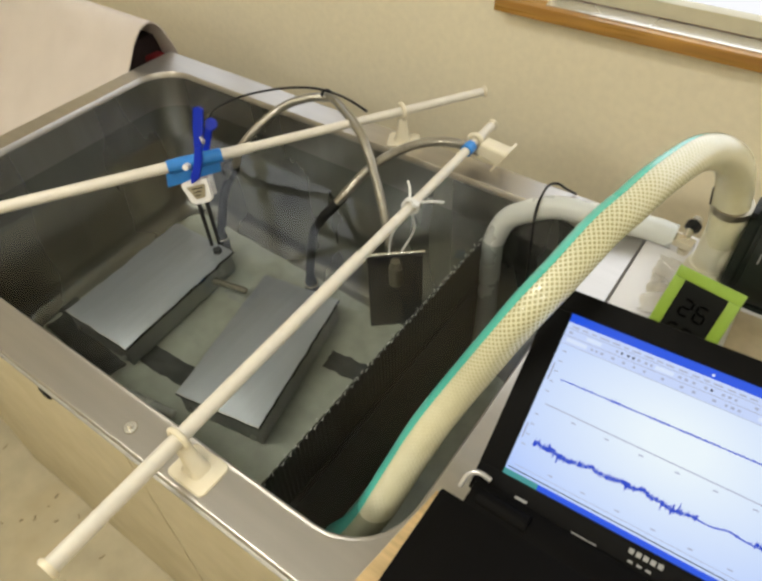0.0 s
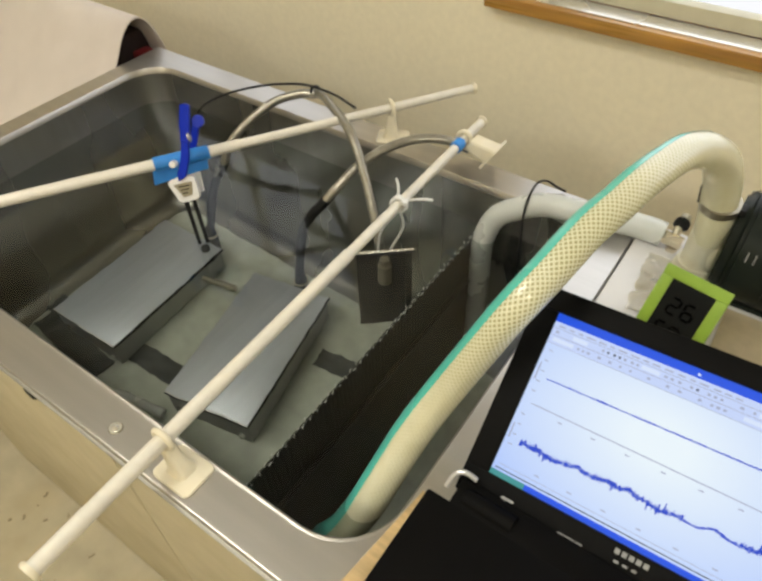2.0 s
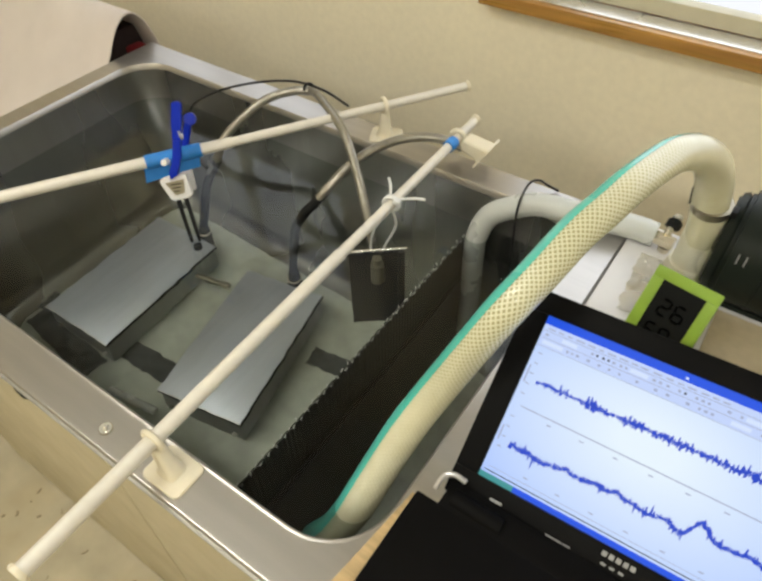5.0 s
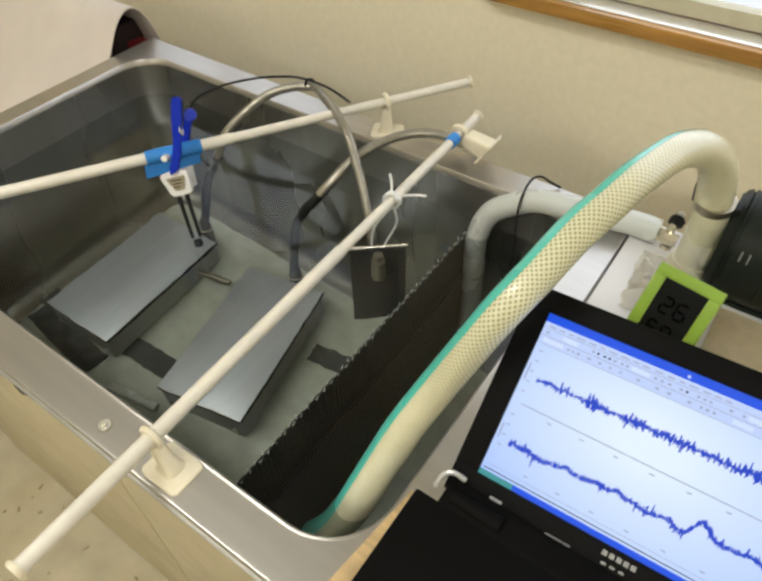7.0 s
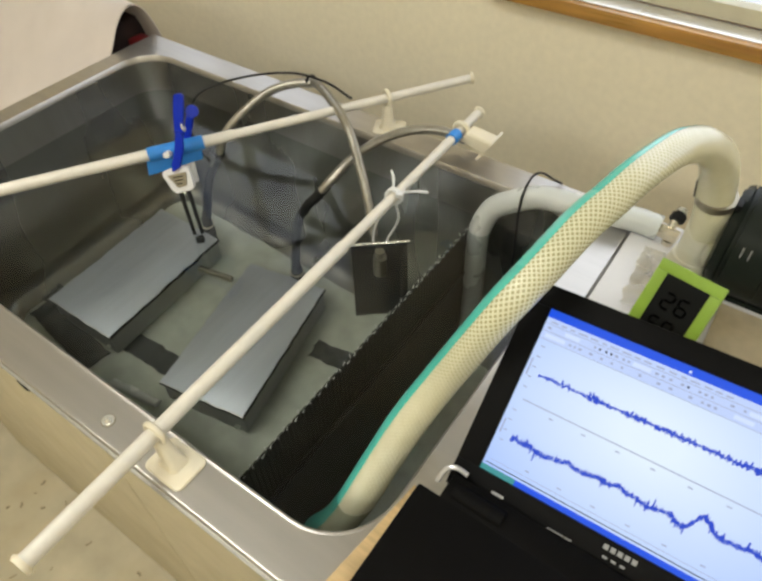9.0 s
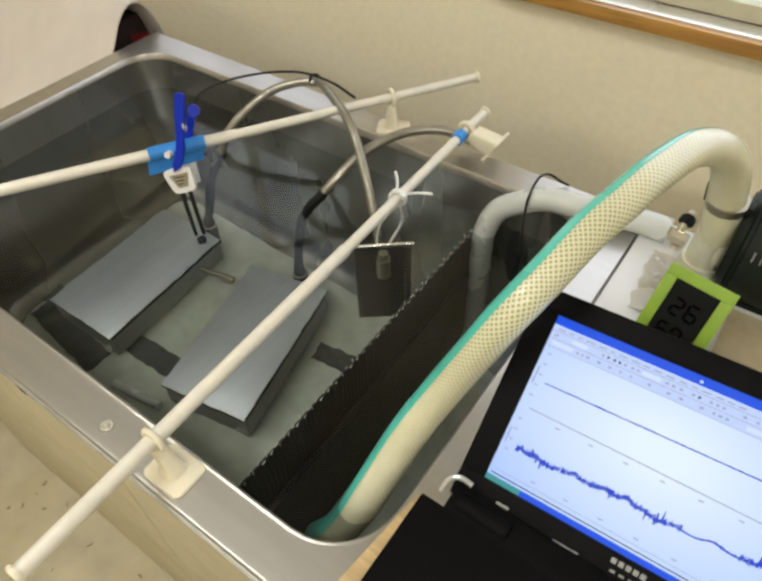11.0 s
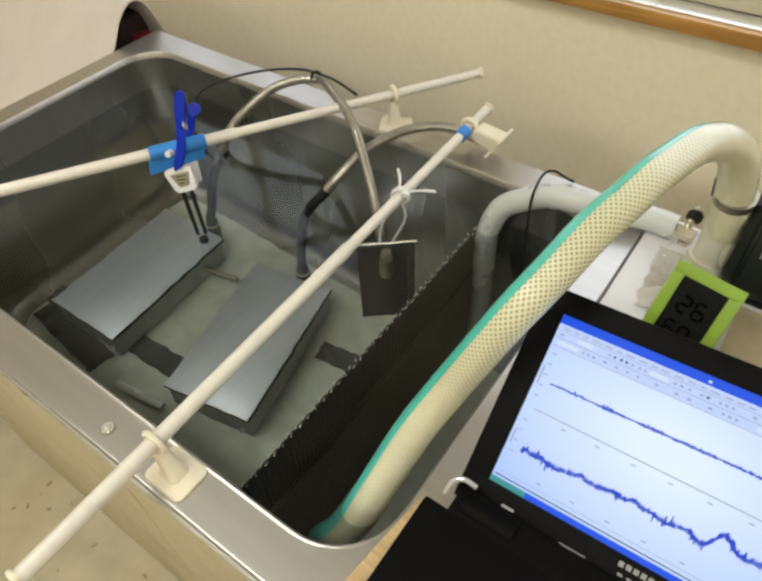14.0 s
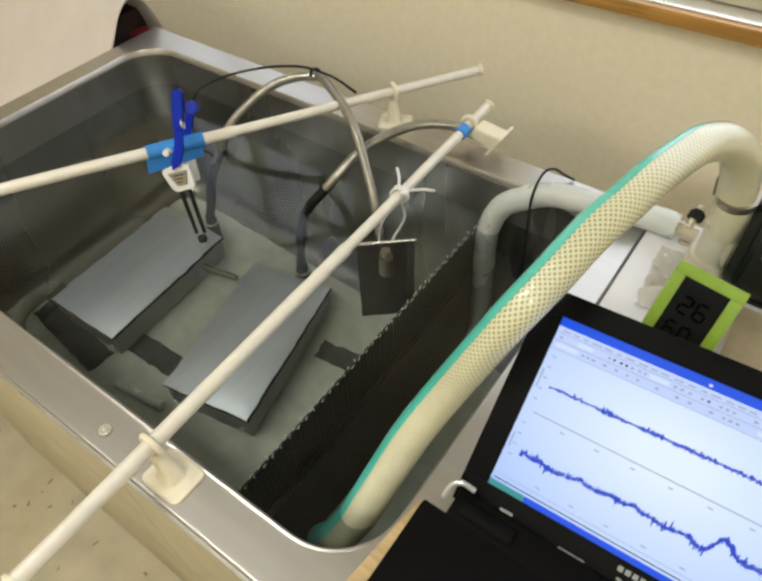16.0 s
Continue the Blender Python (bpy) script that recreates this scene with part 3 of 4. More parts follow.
hook((0.668, 0.040, RIM), 25, on_rod(RA0, RA1, 0.040), DA, "cream plastic hook stuck to the back rim")
hook((0.200, -0.697, RIM), 0, on_rod(RA0, RA1, -0.698), DA, "cream plastic hook stuck to the front rim")

# the hook that lies on its side on the back rim
sh = thing("rod_hook", (0.875, 0.045, RIM), "cream plastic hook lying on its side on the rim", "hook", "rod hooks")
pc = Vector((0.884, 0.05, 0.884))
sm = pose(0, 0, 0, 0, -59, 0)
lp = [rounded(-0.028, 0.024, -0.026, 0.026, 0.008, z) for z in (0, 0.004)]
part("foot", skin([[pc + sm @ p for p in q] for q in lp], True, True), CREAM, sh)
rt = on_rod(RB0, RB1, 0.045)
av = rt - pc
part("arm", skin([[pc + sm @ p for p in rounded(-0.018, 0.018, -0.016, 0.016, 0.006, 0.002)], [rt - av * 0.2 + sm @ p for p in rounded(-0.013, 0.013, -0.016, 0.016, 0.006, 0)]], True, True), CREAM, sh)
part("ring", ring(rt, DB, 0.0135, 0.0045), CREAM, sh)
bt = on_rod(RB0, RB1, 0.018)
tagged(part("tape_band", cyl(bt - DB * 0.011, bt + DB * 0.011, 0.0112, bevel=0.0006), TAPE), "blue tape band wound round the rod", "tape")

# blue clip on its tape wrap, with the probe that it holds
tc = on_rod(RA0, RA1, -0.30)
wrap = thing("tape_wrap", tc, "blue tape wrapped loosely round the rod", "tape")
part("sleeve", cyl(tc - DA * 0.050, tc + DA * 0.046, 0.0125, bevel=0.001), TAPE, wrap)
dn = Vector((0.1, -0.25, -1)).normalized()
for s0, s1, ln in ((-0.046, -0.008, 0.032), (0.006, 0.050, 0.036)):
    a, b = tc + DA * s0, tc + DA * s1
    flap = bmesh.new()
    off = DA.cross(dn).normalized() * 0.0012
    q = [flap.verts.new(p) for p in (a - off, b - off, b - off + dn * ln, a - off + dn * ln * 0.93, a + off, b + off, b + off + dn * ln, a + off + dn * ln * 0.93)]
    for f in ((0, 1, 2, 3), (4, 5, 6, 7), (0, 1, 5, 4), (1, 2, 6, 5), (2, 3, 7, 6), (3, 0, 4, 7)):
        flap.faces.new([q[i] for i in f])
    part("flap", flap, TAPE, wrap)

clip = thing("spring_clip", tc, "blue and white spring clip gripping the wrapped rod", "clip")
cm = Matrix(((0.79, -0.559, -0.246), (0.61, 0.724, 0.317), (0.0, -0.40, 0.916))).to_4x4()
cm = cm.to_quaternion().to_matrix().to_4x4()


def cpt(x, y, z):
    return tc + cm.to_3x3() @ Vector((x, y, z))


def slab(pts, y0, y1):
    """A flat prism from an outline in the clip's own plane."""
    bm = bmesh.new()
    n = len(pts)
    v = [bm.verts.new(cpt(x, y, z)) for y in (y0, y1) for x, z in pts]
    bm.faces.new(v[:n])
    bm.faces.new(v[n:])
    for k in range(n):
        bm.faces.new((v[k], v[(k + 1) % n], v[n + (k + 1) % n], v[n + k]))
    bmesh.ops.bevel(bm, geom=bm.edges[:], offset=0.0012, segments=2, affect="EDGES")
    return bm


part("jaw", slab([(-0.019, -0.034), (0.004, -0.026), (0.026, -0.026), (0.032, -0.062), (0.026, -0.067), (0.000, -0.072), (-0.006, -0.068), (-0.020, -0.040)], -0.030, -0.018), WHITE, clip, "white plastic jaw")
part("jaw_back", slab([(-0.012, -0.020), (0.024, -0.020), (0.028, -0.064), (0.0, -0.068)], 0.014, 0.024), WHITE, clip)
part("inlay", slab([(-0.011, -0.040), (0.022, -0.034), (0.020, -0.058), (0.004, -0.062)], -0.0325, -0.029), CLAMP, clip, "grey trapezoid inlay")
for k in range(3):
    part("grip_bar", box(cpt(0.008, -0.033, -0.042 - k * 0.006), (0.018 - k * 0.004, 0.0015, 0.0016), cm @ pose(0, 0, 0, 0, -8, 0)), INK, clip)
part("front_handle", slab([(0.000, -0.034), (0.014, -0.026), (0.024, 0.004), (0.027, 0.030), (0.015, 0.034), (0.010, 0.000), (0.000, -0.020)], -0.036, -0.026), BLUE, clip)
part("upper_handle", slab([(0.012, 0.026), (0.026, 0.026), (0.031, 0.058), (0.036, 0.090), (0.030, 0.095), (0.020, 0.093), (0.015, 0.062)], -0.030, -0.020), BLUE, clip)
part("back_handle", slab([(0.010, 0.000), (0.022, 0.000), (0.040, 0.060), (0.028, 0.064)], 0.010, 0.018), BLUE, clip)
part("thumb_pad", cyl(cpt(0.044, -0.020, 0.064), cpt(0.040, 0.002, 0.062), 0.0105, bevel=0.003), BLUE, clip)
part("spring", ring(cpt(0.028, -0.028, 0.040), cm.to_3x3() @ Vector((1, 0, 0.2)), 0.007, 0.0016), WIRE_BRIGHT, clip)
part("pivot", cyl(cpt(-0.007, -0.032, -0.005), cpt(-0.007, -0.010, -0.005), 0.0055, bevel=0.001), WHITE, clip)
probe = thing("twin_probe", cpt(0.008, -0.02, -0.066), "slim dark twin probe dipping into the water", "probe")
p0 = cpt(0.008, -0.02, -0.064)
for k in (-0.004, 0.006):
    part("probe_stem", cyl(p0 + Vector((k, k, 0)), p0 + Vector((k - 0.006, k + 0.006, -0.128)), 0.0042, 0.0032, 12), GLAND, probe)
part("probe_foot", cyl(p0 + Vector((-0.005, 0.007, -0.145)), p0 + Vector((-0.005, 0.007, -0.162)), 0.008, bevel=0.002), GLAND, probe)

# cable tie, hanging loops and the black sensor plate
tie_at = on_rod(RB0, RB1, -0.177)
tie = thing("cable_tie", tie_at, "clear cable tie knotted round the rod", "cable tie")
part("loop", ring(tie_at, DB, 0.0125, 0.0028), TIE, tie)
part("loop", ring(tie_at + DB * 0.006, DB + Vector((0.3, 0, 0.1)), 0.0128, 0.0024), TIE, tie)
part("head", box(tie_at + Vector((0.010, -0.004, 0.008)), (0.011, 0.009, 0.007), pose(0, 0, 0, 0, 20, 30), 0.001), TIE, tie)
part("tail", tube([tie_at + Vector((0.006, 0, 0.008)), tie_at + Vector((0.03, 0.016, 0.010)), tie_at + Vector((0.047, 0.024, 0.010))], 0.0022, seg=8), TIE, tie)
part("tail", tube([tie_at + Vector((-0.004, 0, 0.008)), tie_at + Vector((-0.012, 0.012, 0.022)), tie_at + Vector((-0.020, 0.018, 0.030))], 0.0022, seg=8), TIE, tie)
PA, PB = Vector((0.752, -0.204, WL)), Vector((0.831, -0.139, WL))
pd = (PB - PA).normalized()
pturn = Matrix.Rotation(math.atan2(pd.y, pd.x), 4, "Z")
plate = thing("sensor_plate", (PA + PB) / 2, "black sensor plate hung in the water from the rod", "sensor")
pmid = (PA + PB) / 2
part("board", box(pmid - Vector((0, 0, 0.146)), ((PB - PA).length, 0.008, 0.288), pturn, 0.002), PLATE, plate)
part("side_rail", box(PB - pd * 0.006 - Vector((0, 0, 0.146)), (0.012, 0.016, 0.288), pturn, 0.002), PLATE, plate)
part("top_bar", cyl(PA - pd * 0.004 + Vector((0, 0, 0.002)), PB + pd * 0.004 + Vector((0, 0, 0.002)), 0.0026), WIRE_BRIGHT, plate, "bare wire bar along the top edge")
part("bottom_bar", cyl(PA - Vector((0, 0, 0.29)), PB - Vector((0, 0, 0.29)), 0.0034), TOOTH, plate, "pale wire bar along the bottom edge")
pn = Vector((pd.y, -pd.x, 0))
sock = pmid + pn * 0.012 - Vector((0, 0, 0.06))
part("socket", join(cyl(sock - Vector((0, 0, 0.04)), sock + Vector((0, 0, 0.03)), 0.013, bevel=0.002), cyl(sock + Vector((0, 0, 0.03)), sock + Vector((0, 0, 0.05)), 0.009)), CLAMP, plate, "metal cable socket")
for s, bend in ((0.012, 0.014), (-0.010, -0.012)):
    part("hanger", tube([tie_at + Vector((0.002, -0.004, -0.010)), tie_at * 0.5 + pmid * 0.5 + Vector((bend, bend, 0.0)), pmid + pd * s + Vector((0, 0, 0.004)), pmid + pd * s * 0.4 - Vector((0, 0, 0.03))], 0.0021, seg=8), TIE, plate, "clear hanging loop")


def cable(name, pts, r, material, label, wave=0.0, pitch=0.0, step=0.004, seg=12, category="cable"):
    return tagged(part(name, tube(pts, r, step, seg, wave=wave, pitch=pitch), material), label, category)


cable("flexible_conduit", [G1, G1 + Vector((0.012, 0.004, 0.06)), (0.300, -0.140, 0.62), (0.345, -0.128, WL), (0.362, -0.098, 0.822), (0.405, -0.03, 0.874), (0.45, 0.01, 0.893), (0.492, 0.03, 0.898)],
      0.0088, CONDUIT, "ribbed grey conduit rising from the immersed box", 0.0002, 0.006, 0.002)
cable("flexible_conduit", [(0.470, 0.034, 0.888), (0.50, 0.025, 0.902), (0.555, -0.01, 0.915), (0.655, -0.075, 0.915), (0.715, -0.115, 0.86), (0.755, -0.145, 0.80), (0.783, -0.165, 0.72), sock + Vector((0, 0, 0.045))],
      0.0085, CONDUIT, "ribbed grey conduit bending down to the sensor plate", 0.0002, 0.006, 0.002)
cable("flexible_conduit", [G2, G2 + Vector((0.008, -0.004, 0.06)), (0.580, -0.160, 0.66), (0.620, -0.178, WL), (0.643, -0.163, 0.803), (0.662, -0.138, 0.834), (0.680, -0.087, 0.864), (0.708, -0.034, 0.882), (0.740, 0.010, 0.887), (0.785, 0.04, 0.886), (0.83, 0.058, 0.872)],
      0.0088, CONDUIT, "ribbed grey conduit rising from the turned box", 0.0002, 0.006, 0.002)
cable("rubber_boot", [G2, G2 + Vector((0.008, -0.004, 0.06)), (0.580, -0.160, 0.66), (0.620, -0.178, WL), (0.643, -0.163, 0.803), (0.657, -0.145, 0.826)], 0.0096, RUBBER, "black rubber boot round the lower conduit", category="cable boot")
cable("rubber_boot", [G1, G1 + Vector((0.012, 0.004, 0.06)), (0.300, -0.140, 0.62), (0.345, -0.128, WL - 0.004)], 0.0105, RUBBER, "black rubber boot round the lower conduit", category="cable boot")
cable("sensor_wire", [(0.21, -0.11, 0.7), (0.245, -0.105, 0.813), (0.251, -0.1, 0.832), (0.266, -0.085, 0.858), (0.31, -0.05, 0.882), (0.372, -0.01, 0.899), (0.431, 0.015, 0.909), (0.479, 0.02, 0.916), (0.558, 0.0, 0.93), (0.641, -0.04, 0.946)],
      0.0024, RUBBER, "thin black sensor wire arching over the rim")
tagged(part("wire_binding", ring((0.486, 0.028, 0.903), (1, -0.6, 0.1), 0.0095, 0.003), RUBBER), "black binding round the conduits", "binding")

# ---- hoses and pump ----
HP = [(1.270, -0.022, 0.925), (1.267, -0.024, 0.957), (1.261, -0.023, 0.984), (1.254, -0.031, 1.027), (1.244, -0.051, 1.062), (1.230, -0.082, 1.089), (1.218, -0.114, 1.105), (1.206, -0.160, 1.119),
      (1.190, -0.237, 1.125), (1.179, -0.287, 1.119), (1.167, -0.331, 1.109), (1.153, -0.385, 1.084), (1.133, -0.430, 1.043), (1.091, -0.461, 0.928), (1.069, -0.494, 0.864), (1.056, -0.533, 0.812), (1.046, -0.578, 0.764), (1.026, -0.600, 0.69), (0.990, -0.606, 0.59)]


def hose_radius(v):
    """Stretched over the pump's outlet, slimmer along its free run."""
    return 0.0212 + 0.0050 * max(0.0, 1 - v / 0.30) + 0.003 * min(1.0, max(0.0, (v - 0.60) / 0.2))


hose = thing("braided_hose", HP[0], "thick cloudy braided hose with a green stripe", "hose")
part("hose_wall", tube(HP, hose_radius, 0.004, 32, up=(-1, 0, 0)), HOSE, hose)
part("green_stripe", tube(HP, lambda v: hose_radius(v) + 0.0004, 0.004, 8, up=(-1, 0, 0), arc=(-1.72, -0.5)), STRIPE, hose, "green stripe along the hose")

cable("drain_pipe", [(1.205, 0.018, 0.870), (1.167, 0.015, 0.872), (1.068, -0.010, 0.876), (1.013, -0.012, 0.866), (0.973, -0.022, 0.847), (0.939, -0.030, 0.819), (0.922, -0.036, 0.765), (0.922, -0.040, 0.70), (0.925, -0.040, 0.5), (0.925, -0.040, 0.32)],
      0.0200, PIPE, "cloudy plastic drain pipe bent over the rim", step=0.006, seg=24, category="pipe")
cable("black_wire", [(1.024, 0.060, 0.853), (1.008, 0.052, 0.862), (0.994, 0.034, 0.880), (0.988, 0.002, 0.888), (0.992, -0.040, 0.868), (1.000, -0.055, 0.80), (1.003, -0.057, 0.70), (1.0, -0.06, 0.40)],
      0.0021, RUBBER, "thin black wire over the drain pipe into the tank")

TABLE = 0.850
side = thing("side_table", (1.7, -0.33, 0), "white-topped side table beside the tank", "table")
part("tabletop", box((1.7175, -0.333, TABLE - 0.0135), (1.1, 0.79, 0.027), bevel=0.002), WHITE, side, "white tabletop")
for tx in (1.22, 2.22):
    for ty in (-0.69, 0.02):
        part("leg", box((tx, ty, 0.4025), (0.04, 0.04, 0.8), bevel=0.003), STEEL, side)

pump = thing("pump", (1.40, 0.0, TABLE), "pump with dark motor and milky plastic outlet", "pump")
part("motor", cyl((1.305, 0.0, 0.918), (1.62, 0.0, 0.918), 0.082, seg=48, bevel=0.006), MOTOR, pump, "dark green-grey cylindrical motor")
part("end_bell", cyl((1.290, 0.0, 0.918), (1.306, 0.0, 0.918), 0.070, 0.078, seg=48, bevel=0.004), MOTOR, pump)
for k in range(3):
    part("cooling_rib", ring((1.36 + k * 0.06, 0.0, 0.918), (1, 0, 0), 0.082, 0.0016, 48, 6), MOTOR, pump)
part("outlet", join(cyl((1.268, -0.020, TABLE), (1.268, -0.022, 0.965), 0.0265, 0.0255, bevel=0.002), cyl((1.268, -0.020, TABLE), (1.268, -0.020, TABLE + 0.03), 0.036, 0.030, bevel=0.003)), MILKY, pump, "milky plastic outlet pipe")
part("rear_housing", cyl((1.272, 0.012, 0.905), (1.292, 0.012, 0.905), 0.055, 0.062, seg=32, bevel=0.006), MILKY, pump, "milky plastic pump housing")
part("base", box((1.45, 0, TABLE + 0.004), (0.30, 0.12, 0.008), bevel=0.002), MOTOR, pump)
for k in range(2):
    part("plate_bar", box((1.322 + k * 0.010, -0.0745, 0.952), (0.002, 0.002, 0.014), pose(0, 0, 0, -24, 0, 0)), BADGE, pump)
tagged(part("card_sheet", box((1.62, -0.19, TABLE + 0.0015), (0.58, 0.24, 0.0025)), CARD, smooth=False), "tan cardboard sheet lying on the side table", "cardboard")
film = bmesh.new()
bmesh.ops.create_grid(film, x_segments=26, y_segments=26, size=0.5, matrix=Matrix.Diagonal((0.062, 0.135, 1, 1)))
for v in film.verts:
    h = noise.fractal(Vector((v.co.x * 45, v.co.y * 45, 1.7)), 0.8, 2.0, 4)
    e = max(abs(v.co.x) / 0.031, abs(v.co.y) / 0.0675)
    v.co.x += 0.006 * noise.noise(Vector((v.co.y * 60, 3, 0)))
    v.co.z = 0.004 + 0.009 * h * (1 - 0.6 * e) + 0.008 * (1 - e * e)
    v.co.z = max(v.co.z, 0.001)
bmesh.ops.solidify(film, geom=film.faces[:], thickness=0.0008)
bmesh.ops.transform(film, matrix=Matrix.Translation((1.234, -0.080, TABLE)) @ pose(0, 0, 0, 0, 0, 4), verts=film.verts)
tagged(part("plastic_film", film, FILM), "crumpled stained clear plastic film on the table", "plastic film")
hc = Vector((1.2635, -0.0235, 0.984))
clampt = thing("hose_clamp", hc, "dull metal hose clamp at the hose end", "hose clamp")
part("band", cyl(hc - Vector((0, -0.001, 0.006)), hc + Vector((0, -0.001, 0.006)), 0.0272, seg=32), CLAMP, clampt)
part("screw", box(hc + Vector((0.030, -0.004, 0.004)), (0.008, 0.018, 0.010), None, 0.001), RUBBER, clampt)
part("tail", box(hc + Vector((-0.0295, -0.002, 0.008)), (0.0015, 0.010, 0.026), pose(0, 0, 0, 0, -8, 0)), RUBBER, clampt)
valve = thing("valve", (1.218, 0.045, RIM), "small brass valve with a black knob", "valve")
part("nut", cyl((1.200, 0.018, 0.868), (1.236, 0.013, 0.868), 0.0115, seg=6, bevel=0.001), BRASS, valve)
part("stem", cyl((1.221, 0.016, 0.878), (1.222, 0.030, 0.889), 0.006), BRASS, valve)
part("knob", cyl((1.222, 0.028, 0.884), (1.224, 0.040, 0.893), 0.012, seg=8, bevel=0.002), RUBBER, valve, "black valve knob")
part("cap", cyl((1.224, 0.041, 0.894), (1.225, 0.047, 0.898), 0.008, bevel=0.001), WIRE_BRIGHT, valve)
part("support", cyl((1.224, 0.014, TABLE), (1.224, 0.014, 0.858), 0.009), BRASS, valve)

# ---- thermometer ----
TO, tth, tph, ts, tv = Vector((1.2265, -0.205, 0.8505)), -0.161, 0.91, 0.09, 0.12
te = Vector((math.cos(tth), math.sin(tth), 0))
tn = Vector((-math.sin(tth), math.cos(tth), 0))
tu = Vector((0, 0, math.sin(tph))) + tn * math.cos(tph)
tm = Matrix((te, te.cross(tu) * -1, tu)).transposed().to_4x4()
tback = te.cross(tu) * -1


def tpt(u, v, w=0.0):
    return TO + te * u + tu * v + tback * w


part_stand = box(tpt(ts / 2, 0.05, 0.030), (0.03, 0.003, 0.085), tm @ pose(0, 0, 0, 28, 0, 0), 0.001)
thermo = thing("digital_thermometer", TO, "lime green digital thermometer with a dark display", "thermometer")
bw = 0.0155
for c, s in (((ts / 2, bw / 2), (ts, bw)), ((ts / 2, tv - bw / 2), (ts, bw)), ((bw / 2, tv / 2), (bw, tv - 2 * bw)), ((ts - bw / 2, tv / 2), (bw, tv - 2 * bw))):
    part("frame", box(tpt(*c, 0.005), (s[0], 0.010, s[1]), tm, 0.0012), GREEN, thermo)
part("stand", part_stand, GREEN, thermo, "folding rear stand")
part("display", box(tpt(ts / 2, tv / 2, 0.006), (ts - 2 * bw, 0.008, tv - 2 * bw), tm), LCD, thermo, "dark grey display")


def digit(segments, u, v, w, h, th, parent):
    """Seven-segment figure from its dark segments (a to g)."""
    spots = {"a": (w / 2, h, 1), "d": (w / 2, 0, 1), "g": (w / 2, h / 2, 1), "f": (0, h * 0.75, 0), "b": (w, h * 0.75, 0), "e": (0, h * 0.25, 0), "c": (w, h * 0.25, 0)}
    for k in segments:
        x, y, flat = spots[k]
        part("segment", box(tpt(u + x, v + y, 0.0018), (w * 0.8 if flat else th, 0.001, th if flat else h * 0.42), tm), INK, parent, smooth=False)


digit("abged", 0.028, 0.060, 0.013, 0.022, 0.0036, thermo)
digit("afgedc", 0.048, 0.060, 0.013, 0.022, 0.0036, thermo)
digit("afgecd", 0.026, 0.026, 0.012, 0.020, 0.0034, thermo)
digit("abcdef", 0.045, 0.026, 0.012, 0.020, 0.0034, thermo)

# ---- laptop ----
LO, lph = Vector((1.1773, -0.5161, 0.8968)), radians(38)
le = Vector((1, 0.0201, 0.0332)).normalized()
lu = Vector((-0.0201 * math.cos(lph), math.cos(lph), math.sin(lph)))
lu = (lu - le * lu.dot(le)).normalized()
ln_ = lu.cross(le) * -1
lm = Matrix((le, ln_ * -1, lu)).transposed().to_4x4()
lfront = le.cross(lu)


def lpt(u, v, w=0.0):
    return LO + le * u + lu * v + lfront * w


BZ = 0.868
board = [(1.122, -0.563), (1.088, -0.83), (1.66, -0.90), (1.694, -0.633)]
bl = [[Vector((x, y, z)) for x, y in board] for z in (RIM + 0.0005, RIM + 0.018)]
tagged(part("plywood_board", skin(bl, True, True), PALEWOOD, smooth=False), "pale plywood board lying on the rim under the laptop", "board")
lap = thing("laptop", (1.35, -0.6, BZ), "open black laptop showing measurement curves", "laptop")
LW, SH, SW = 0.40, 0.193, 0.345
# lid bezel
for c, s in (((SW / 2, -0.0165), (LW, 0.033)), ((SW / 2, SH + 0.0125), (LW, 0.025)), ((-0.01375, SH / 2), (0.0275, SH)), ((SW + 0.01375, SH / 2), (0.0275, SH))):
    part("bezel", box(lpt(*c, -0.004), (s[0], 0.012, s[1]), lm, 0.001), BLACK, lap)
part("lid_back", box(lpt(SW / 2, SH / 2 - 0.004, -0.012), (LW, 0.006, SH + 0.058), lm, 0.002), BLACK, lap)
part("base", box((1.345, -0.702, BZ + 0.0125), (0.430, 0.270, 0.024), None, 0.004), DECK, lap)
part("hinge_bar", box((1.3495, -0.552, BZ + 0.0145), (0.385, 0.034, 0.020), None, 0.003), DECK, lap)
for hx in (0.02, SW - 0.02):
    part("hinge", cyl((1.177 + hx - 0.03, -0.553, BZ + 0.020), (1.177 + hx + 0.03, -0.553, BZ + 0.020), 0.0115, bevel=0.001), DECK, lap)
part("hinge_cover", tube([(1.145, -0.552, BZ + 0.018), (1.148, -0.541, BZ + 0.031), (1.158, -0.535, BZ + 0.036), (1.172, -0.534, BZ + 0.032)], 0.003, seg=8), SILVER, lap, "silver hinge cover")
part("marker", box(lpt(0.030, -0.017, 0.0025), (0.014, 0.001, 0.003), lm), BADGE, lap)
for mu, w in ((0.098, 0.018), (0.112, 0.008)):
    part("marker", box(lpt(mu, -0.021, 0.0025), (w, 0.001, 0.0015), lm), BADGE, lap)
for k in range(5):
    part("brand_bar", box(lpt(0.1475 + k * 0.0072, -0.0085, 0.0025), (0.0050, 0.001, 0.0052), lm), BADGE, lap)
for k in range(3):
    part("brand_bar", box(lpt(0.15 + k * 0.009, -0.0185, 0.0025), (0.005, 0.001, 0.0022), lm), BADGE, lap)
